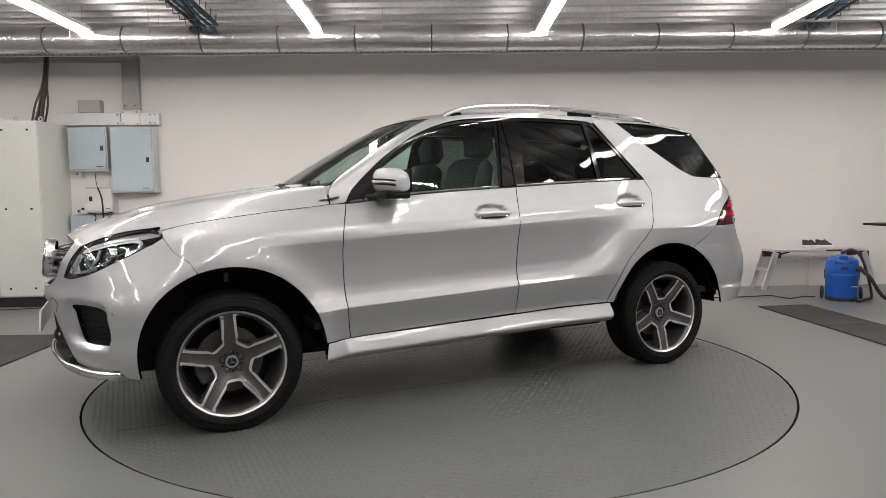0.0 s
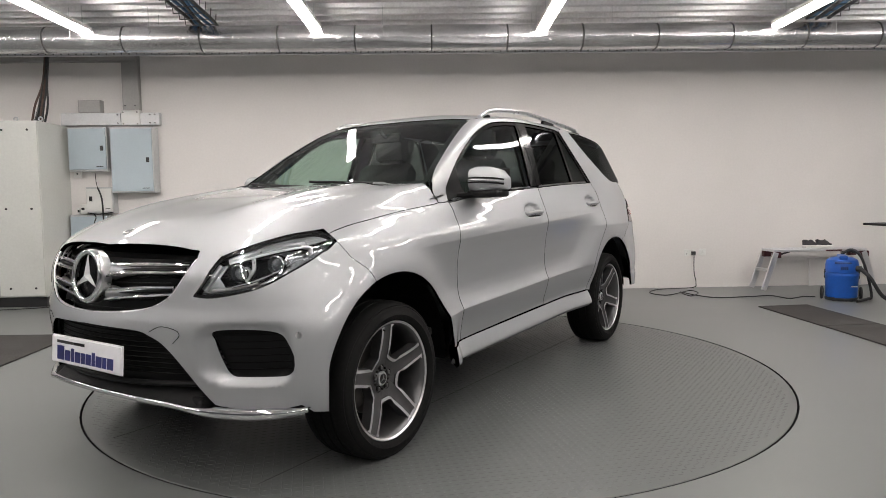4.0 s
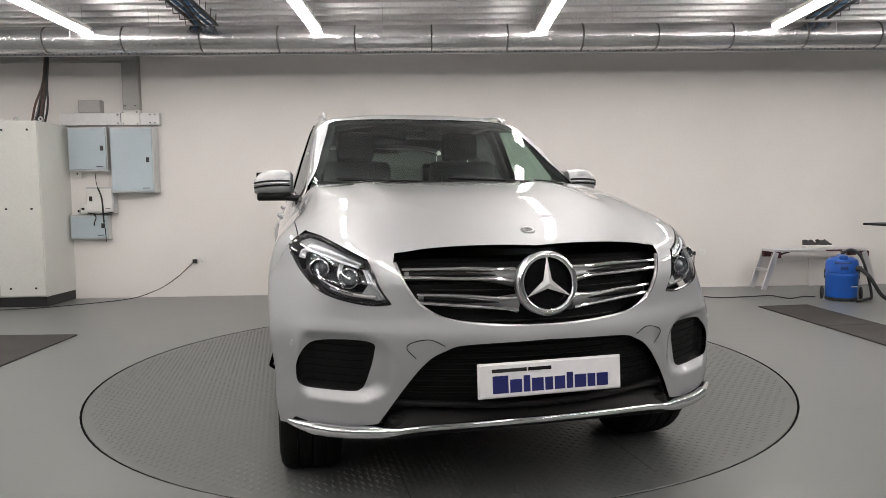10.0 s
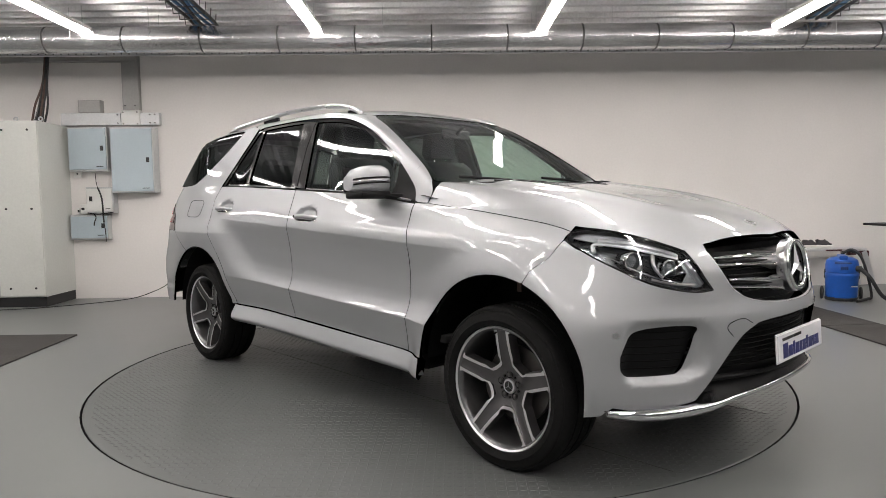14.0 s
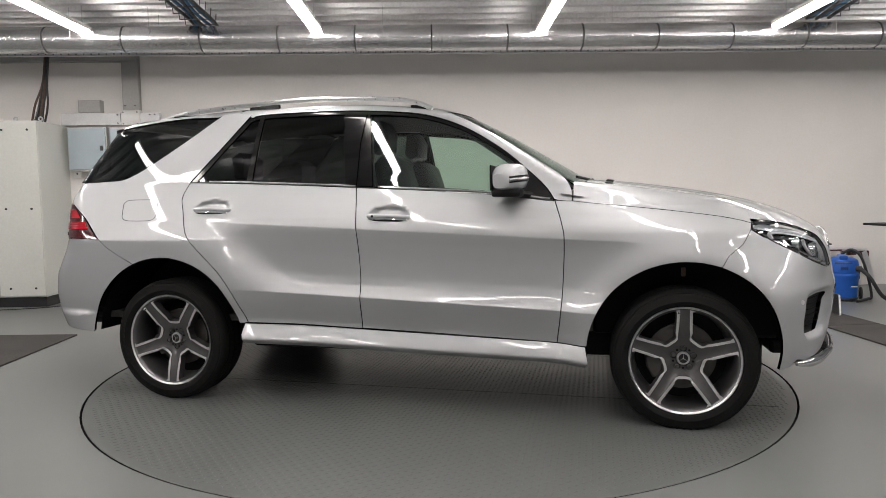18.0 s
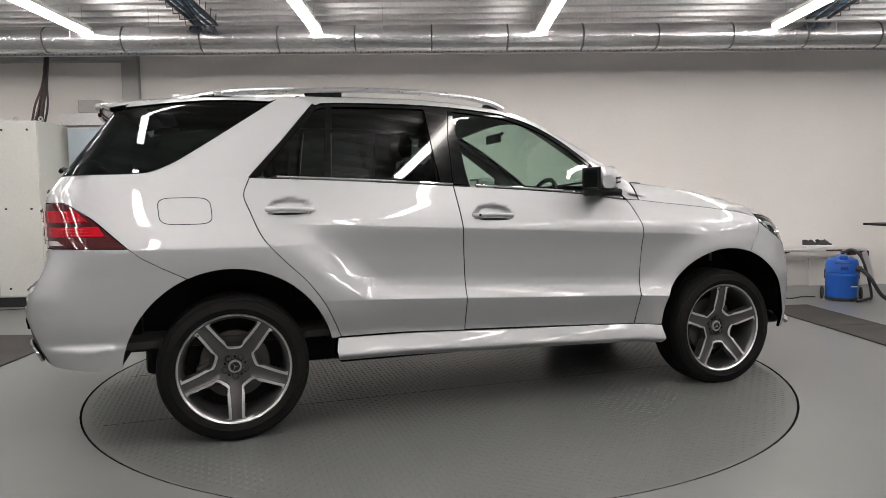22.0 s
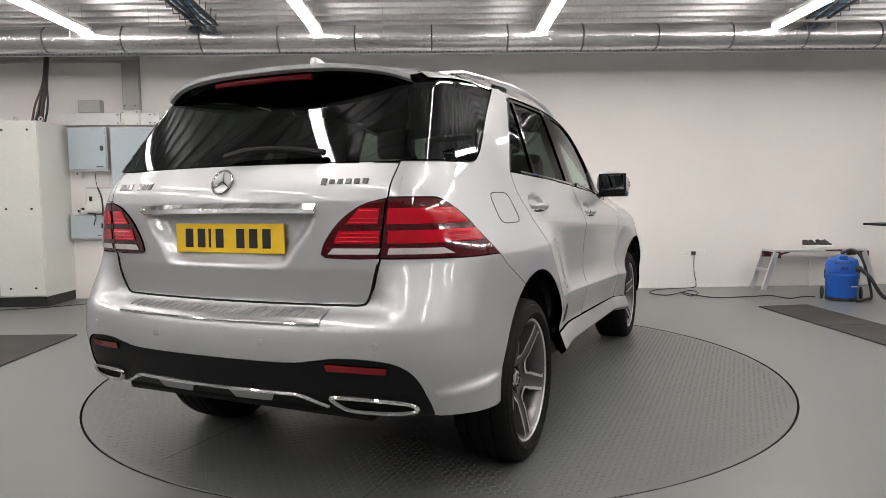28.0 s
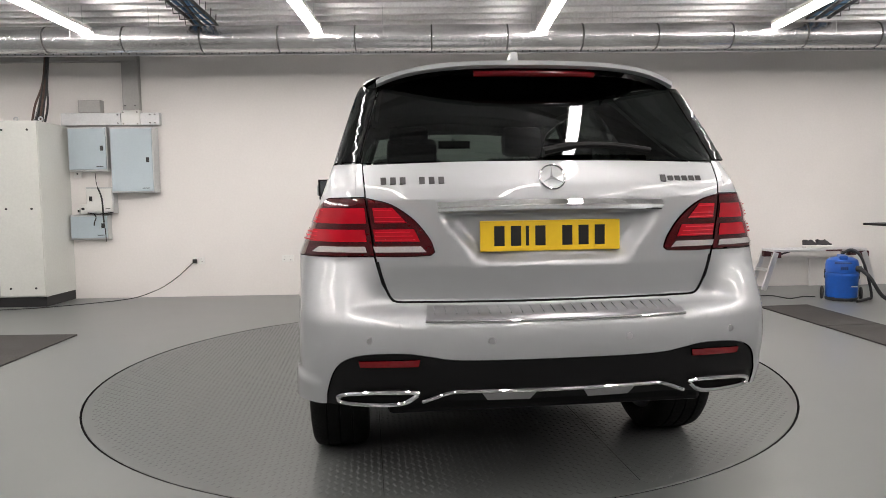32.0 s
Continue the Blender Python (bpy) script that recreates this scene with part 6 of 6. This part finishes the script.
def build_wheel(x, y, z, s, turn, disc=0.17):
    w = part("wheel", lathe(bmesh.new(), [(0.232, -0.11), (0.236, 0.02), (0.246, 0.085), (0.256, 0.105), (0.268, 0.113), (0.273, 0.108), (0.271, 0.09), (0.257, -0.11)], 56, "y", closed=True), barrel_grey, car, smooth=True,
             m=Matrix.Translation((x, y * s, z)) @ (Matrix.Identity(4) if s > 0 else pose(0, 0, 0, 0, 0, 180)) @ pose(0, 0, 0, 0, turn, 0), label="alloy wheel with five broad spokes")
    part("rim_lip", lathe(bmesh.new(), [(0.2575, 0.1035), (0.262, 0.1100), (0.269, 0.1140), (0.2735, 0.109)], 72, "y"), machined, w, smooth=True, label="machined rim edge")
    # tyre with shoulder grooves, flattened where it stands
    prof = [(0.258, -0.105), (0.271, -0.122), (0.302, -0.130), (0.333, -0.124), (0.352, -0.108), (0.359, -0.085)]
    for g in (-0.055, 0.0, 0.055):
        prof += [(0.361, g - 0.012), (0.361, g - 0.005), (0.353, g - 0.004), (0.353, g + 0.004), (0.361, g + 0.005), (0.361, g + 0.012)]
    prof += [(0.359, 0.085), (0.352, 0.108), (0.342, 0.1175), (0.338, 0.1165), (0.335, 0.1215), (0.326, 0.1255), (0.303, 0.128), (0.300, 0.1305), (0.296, 0.128), (0.278, 0.122), (0.2735, 0.117), (0.2715, 0.107)]
    bm = lathe(bmesh.new(), prof, 96, "y")
    for v in bm.verts:
        if v.co.z < 0.004 - z:
            v.co.y += math.copysign(0.35 * (0.004 - z - v.co.z), v.co.y)
            v.co.z = 0.001 - z
    part("tyre", bm, tyre_rubber, w, smooth=True, label="black tyre", m=pose(0, 0, 0, 0, -turn, 0))
    bm = bmesh.new()
    for k in range(64):
        box(bm, -0.004, 0.004, 0.098, 0.112, 0.338, 0.3490, m=pose(0, 0, 0, 0, 360 * k / 64, 0))
    tagged(part("tread_blocks", bm, tyre_rubber, w), "tread blocks on the tyre's shoulder", kind="stuff")
    part("brake_disc", lathe(bmesh.new(), [(0.05, -0.03), (disc, -0.03), (disc, -0.01), (0.09, -0.01), (0.09, 0.01), (0.05, 0.012)], 40, "y"), brake_iron, w, smooth=True)
    # black disc added behind the spokes so the openings read as shade
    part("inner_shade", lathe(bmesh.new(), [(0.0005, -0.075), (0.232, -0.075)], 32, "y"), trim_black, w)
    bm = bmesh.new()
    prism(bm, [(0.10, -0.07), (0.175, -0.06), (0.185, 0.0), (0.175, 0.06), (0.10, 0.07)], -0.05, 0.012, bevel=0.01)
    part("brake_caliper", bm, brake_iron, w, m=pose(0, 0, 0, 0, 20 - turn, 0))
    part("hub", lathe(bmesh.new(), [(0.0005, 0.044), (0.040, 0.044), (0.062, 0.0455), (0.080, 0.0515), (0.089, 0.054), (0.087, -0.02)], 40, "y"), pocket_grey, w, smooth=True)
    part("centre_cap", lathe(bmesh.new(), [(0.0005, 0.056), (0.024, 0.056), (0.031, 0.054), (0.0335, 0.050), (0.0335, 0.043)], 32, "y"), satin, w, smooth=True, label="round silver centre cap")
    part("cap_face", lathe(bmesh.new(), [(0.0005, 0.0572), (0.0225, 0.0572), (0.0235, 0.0555)], 24, "y"), plate_black, w)
    for k in range(3):
        part("cap_ray", ray_blade(0.022, 0.007, 0.004), machined, w, m=pose(0, 0.0578, 0, 0, 0, 0) @ pose(0, 0, 0, 0, 0, 90) @ pose(0, 0, 0, 120 * k, 0, 0))
    inner, outer = window_outline(), window_outline(0.0135)
    for k in range(5):
        m, between = pose(0, 0, 0, 0, 72 * k, 0), pose(0, 0, 0, 0, 72 * k + 36, 0)
        # bright band round the opening, its inner wall, and the dark middle of the spoke
        lift = lambda q, d: bm.verts.new((q[0], face_depth(math.hypot(*q)) + d, q[1]))
        bm = bmesh.new()
        ring_between(bm, [lift(q, -0.0010) for q in inner], [lift(q, 0.0) for q in outer])
        bmesh.ops.recalc_face_normals(bm, faces=bm.faces)
        if sum(f.normal.y for f in bm.faces) < 0:
            bmesh.ops.reverse_faces(bm, faces=bm.faces)
        part("spoke_band", bm, machined, w, m=between, label="machined band round the wheel's opening")
        bm = bmesh.new()
        rows = [[lift(q, -0.0010) for q in inner], [lift((q[0] * 0.99, q[1]), -0.012) for q in inner], [lift((q[0] * 0.95, q[1] + (0.006 if math.hypot(*q) < 0.12 else 0.0)), -0.050) for q in inner]]
        for p, q in zip(rows, rows[1:]):
            ring_between(bm, p, q)
        part("spoke_flank", bm, pocket_grey, w, m=between, smooth=True)
        bm = bmesh.new()
        rows = []
        for r in np.linspace(0.055, 0.2585, 10):
            h = spoke_half(max(r, 0.085)) - 0.0125
            d = face_depth(r) - 0.0035
            rows.append([bm.verts.new((q, d + e, r)) for q, e in ((-h, 0.002), (-h + 0.004, -0.0006), (0, -0.0012), (h - 0.004, -0.0006), (h, 0.002))])
        for p, q in zip(rows, rows[1:]):
            for i in range(4):
                bm.faces.new((p[i], p[i + 1], q[i + 1], q[i]))
        bmesh.ops.recalc_face_normals(bm, faces=bm.faces)
        part("spoke", bm, pocket_grey, w, m=m, smooth=True, label="dark grey spoke")
        part("bolt_seat", lathe(bmesh.new(), [(0.0165, 0.050), (0.0150, 0.0485), (0.0145, 0.040)], 16, "y"), groove, w, m=m @ pose(0, 0, 0.051))
        part("wheel_bolt", lathe(bmesh.new(), [(0.0005, 0.0555), (0.0075, 0.0555), (0.0105, 0.0525), (0.0105, 0.040)], 12, "y"), pocket_grey, w, m=m @ pose(0, 0, 0.051), smooth=True)
        part("bolt_hole", rod(bmesh.new(), (0, 0.040, 0.050), (0, 0.0492, 0.050), 0.0055, 10), groove, w, m=between)
    part("valve", rod(bmesh.new(), (0.03, 0.085, 0.245), (0.03, 0.112, 0.238), 0.004, 8), black_plastic, w)


def build_underside():
    body = boxed("underbody", (-1.9, 1.9, -0.50, 0.50, 0.26, 0.46), trim_black, car, 0.03, "black underbody")
    boxed("floor_pan", (-0.94, 0.93, -0.86, 0.86, 0.325, 0.42), trim_black, car, 0.02, "black floor pan between the axles")
    boxed("rear_undertray", (-2.30, -1.97, -0.60, 0.60, 0.38, 0.47), trim_black, car, 0.02)
    boxed("front_undertray", (1.92, 2.20, -0.55, 0.55, 0.32, 0.40), trim_black, car, 0.02)
    for s in LR:
        part("arch_tag", box(bmesh.new(), 1.440, 1.462, s * 0.78 - 0.004, s * 0.78 + 0.004, 0.755, 0.80, bevel=0.002), cable_brown, body, "small tag hanging in the wheel arch")
    boxed("engine_block", (1.0, 2.1, -0.55, 0.55, 0.40, 0.95), trim_black, car, 0.02)
    for x, r in ((1.45, 0.50), (-1.46, 0.505)):
        for s in LR:
            bm = bmesh.new()
            a = arc(x, 0.36, r, 4 if x < 0 else 6, 176, 26)
            i0 = [bm.verts.new((u, s * 0.52, v)) for u, v in a]
            i1 = [bm.verts.new((u, s * 0.875, v)) for u, v in a]
            for i in range(len(a) - 1):
                bm.faces.new((i0[i], i0[i + 1], i1[i + 1], i1[i]))
            bm.faces.new(i0)
            part("arch_liner", bm, trim_black, car, label="black wheel arch liner")
    part("axle", rod(bmesh.new(), (1.45, -0.75, 0.36), (1.45, 0.75, 0.36), 0.04, 12), brake_iron, car)
    part("axle", rod(bmesh.new(), (-1.46, -0.75, 0.36), (-1.46, 0.75, 0.36), 0.05, 12), brake_iron, car)
    boxed("tail_box", (-2.28, -1.9, -0.60, 0.60, 0.47, 0.78), trim_black, car, 0.02)


def build_interior():
    boxed("cabin_floor", (-2.1, 1.0, -0.80, 0.80, 0.46, 0.50), lining, car, 0.005)
    def seat(x, y, rear=False):
        s = boxed("seat_base", (x - 0.02, x + 0.50, y - 0.25, y + 0.25, 0.62, 0.82), leather, car, 0.06, "black leather seat")
        bm = bmesh.new()
        prism(bm, [(0.0, 0.0), (0.12, 0.02), (0.07, 0.30), (-0.03, 0.62), (-0.09, 0.66), (-0.15, 0.60), (-0.10, 0.30), (-0.10, 0.02)], -0.24, 0.24, bevel=0.04)
        part("backrest", bm, leather, s, m=Matrix.Translation((x, y, 0.78)), smooth=True)
        bm = bmesh.new()
        prism(bm, [(-0.02, 0.0), (0.05, 0.02), (0.06, 0.13), (0.02, 0.20), (-0.04, 0.19), (-0.06, 0.05)], -0.13, 0.13, bevel=0.03)
        part("headrest", bm, leather, s, m=Matrix.Translation((x - 0.15, y, 1.445)), smooth=True)
        for k in (-0.06, 0.06):
            part("headrest_post", rod(bmesh.new(), (x - 0.13, y + k, 1.39), (x - 0.14, y + k, 1.47), 0.006, 8), chrome, s)
    seat(-0.12, 0.38), seat(-0.12, -0.38)
    b = boxed("rear_bench", (-1.15, -0.62, -0.66, 0.66, 0.62, 0.80), leather, car, 0.06, "black leather rear bench")
    bm = bmesh.new()
    prism(bm, [(0.0, 0.0), (0.10, 0.02), (-0.02, 0.52), (-0.12, 0.52), (-0.10, 0.0)], -0.66, 0.66, bevel=0.03)
    part("bench_back", bm, leather, b, m=Matrix.Translation((-1.12, 0, 0.78)), smooth=True)
    for y in (-0.42, 0.42):
        bm = bmesh.new()
        prism(bm, [(-0.03, 0.0), (0.04, 0.0), (0.05, 0.13), (0.0, 0.17), (-0.05, 0.14)], -0.13, 0.13, bevel=0.025)
        part("headrest", bm, leather, b, m=Matrix.Translation((-1.18, y, 1.31)), smooth=True)
    # dashboard and wheel on the right-hand side
    bm = bmesh.new()
    prism(bm, [(0.45, 0.75), (0.98, 0.70), (0.98, 1.17), (0.80, 1.18), (0.55, 1.14), (0.47, 1.05)], -0.76, 0.76, bevel=0.02)
    d = part("dashboard", bm, leather, car, smooth=True, label="black dashboard")
    boxed("screen", (0.52, 0.54, -0.13, 0.13, 1.10, 1.24), gloss_black, d, 0.006, "upright display screen")
    boxed("binnacle", (0.50, 0.72, -0.53, -0.22, 1.10, 1.20), leather, d, 0.02)
    ring = [(0.185 + 0.015 * math.cos(a), 0.015 * math.sin(a)) for a in np.linspace(0, 2 * math.pi, 9)[:-1]]
    sw = part("steering_wheel", lathe(bmesh.new(), ring, 36, "x", closed=True), leather, car, smooth=True, m=Matrix.Translation((0.44, -0.38, 1.115)) @ pose(0, 0, 0, 0, 24, 0), label="black steering wheel")
    boxed("wheel_boss", (-0.03, 0.10, -0.07, 0.07, -0.06, 0.06), leather, sw, 0.02)
    for a in (0, 120, 240):
        boxed("wheel_spoke", (-0.008, 0.012, -0.02, 0.02, -0.18, -0.04), satin, sw, 0.004, bm_m=pose(0, 0, 0, a, 0, 0))
    # mirror inside
    im = boxed("inside_mirror", (0.28, 0.30, -0.12, 0.12, 1.545, 1.605), trim_black, car, 0.008, "inside mirror")
    part("mirror_stalk", rod(bmesh.new(), (0.30, 0, 1.58), (0.36, 0, 1.62), 0.012, 8), trim_black, im)
    # roof lining and inner pillars
    xs = np.linspace(0.24, -1.75, 12)
    half = [(x, 0.585) for x in xs]
    panel("roof_lining", [("top", upper, half + [(x, -y) for x, y in half[::-1]])], lining, car, off=-0.045, depth=0.0, cell=0.15, label="dark grey roof lining")
    for s in LR:
        panel("inner_pillar", [("side", upper, [(-0.20, 1.23), (-0.36, 1.24), (-0.40, 1.69), (-0.25, 1.69)])], lining, car, s, off=-0.04, depth=0.02, cell=0.1)
        panel("inner_pillar", [("side", upper, [(-1.0, 1.69), (-1.36, 1.28), (-1.9, 1.30), (-1.66, 1.40), (-1.22, 1.69)])], lining, car, s, off=-0.04, depth=0.0, cell=0.1)
        panel("inner_pillar", [("side", upper, bend([(0.78, 1.19), (0.5, 1.40), (0.1, 1.64), (-0.3, 1.695)], 4) + bend([(-0.3, 1.72), (0.1, 1.695), (0.45, 1.52), (0.85, 1.25)], 4))], lining, car, s, off=-0.03, depth=0.0, cell=0.1)
        panel("door_card", [("side", lower, [(0.80, 0.5), (0.80, 1.13)] + belt_between(0.76, -1.30, -0.012) + [(-1.30, 1.0), (-0.9, 0.5)])], leather, car, s, off=-0.06, depth=0.0, cell=0.12, label="black door lining")


for s in LR:
    build_side(s)
build_front()
build_roof()
build_rear()
build_underside()
for x, y, z, a, b in ((1.447, 0.796, 0.346, 0, 4), (-1.455, 0.800, 0.354, 36, 36)):
    build_wheel(x, y, z, 1, b)
    build_wheel(x, y, z, -1, a)
build_interior()


def motions():
    """The turntable turns evenly, and carries the car."""
    turns, rides = [], []
    for t, a in TURN:
        r = radians(a)
        turns.append((t, pose(*AXIS, 0, 0, 0, a)))
        x = AXIS[0] - (math.cos(r) * OFF[0] - math.sin(r) * OFF[1])
        y = AXIS[1] - (math.sin(r) * OFF[0] + math.cos(r) * OFF[1])
        rides.append((t, pose(x, y, 0.002, 0, 0, a)))
    walk(turntable, turns)
    walk(car, rides)


motions()
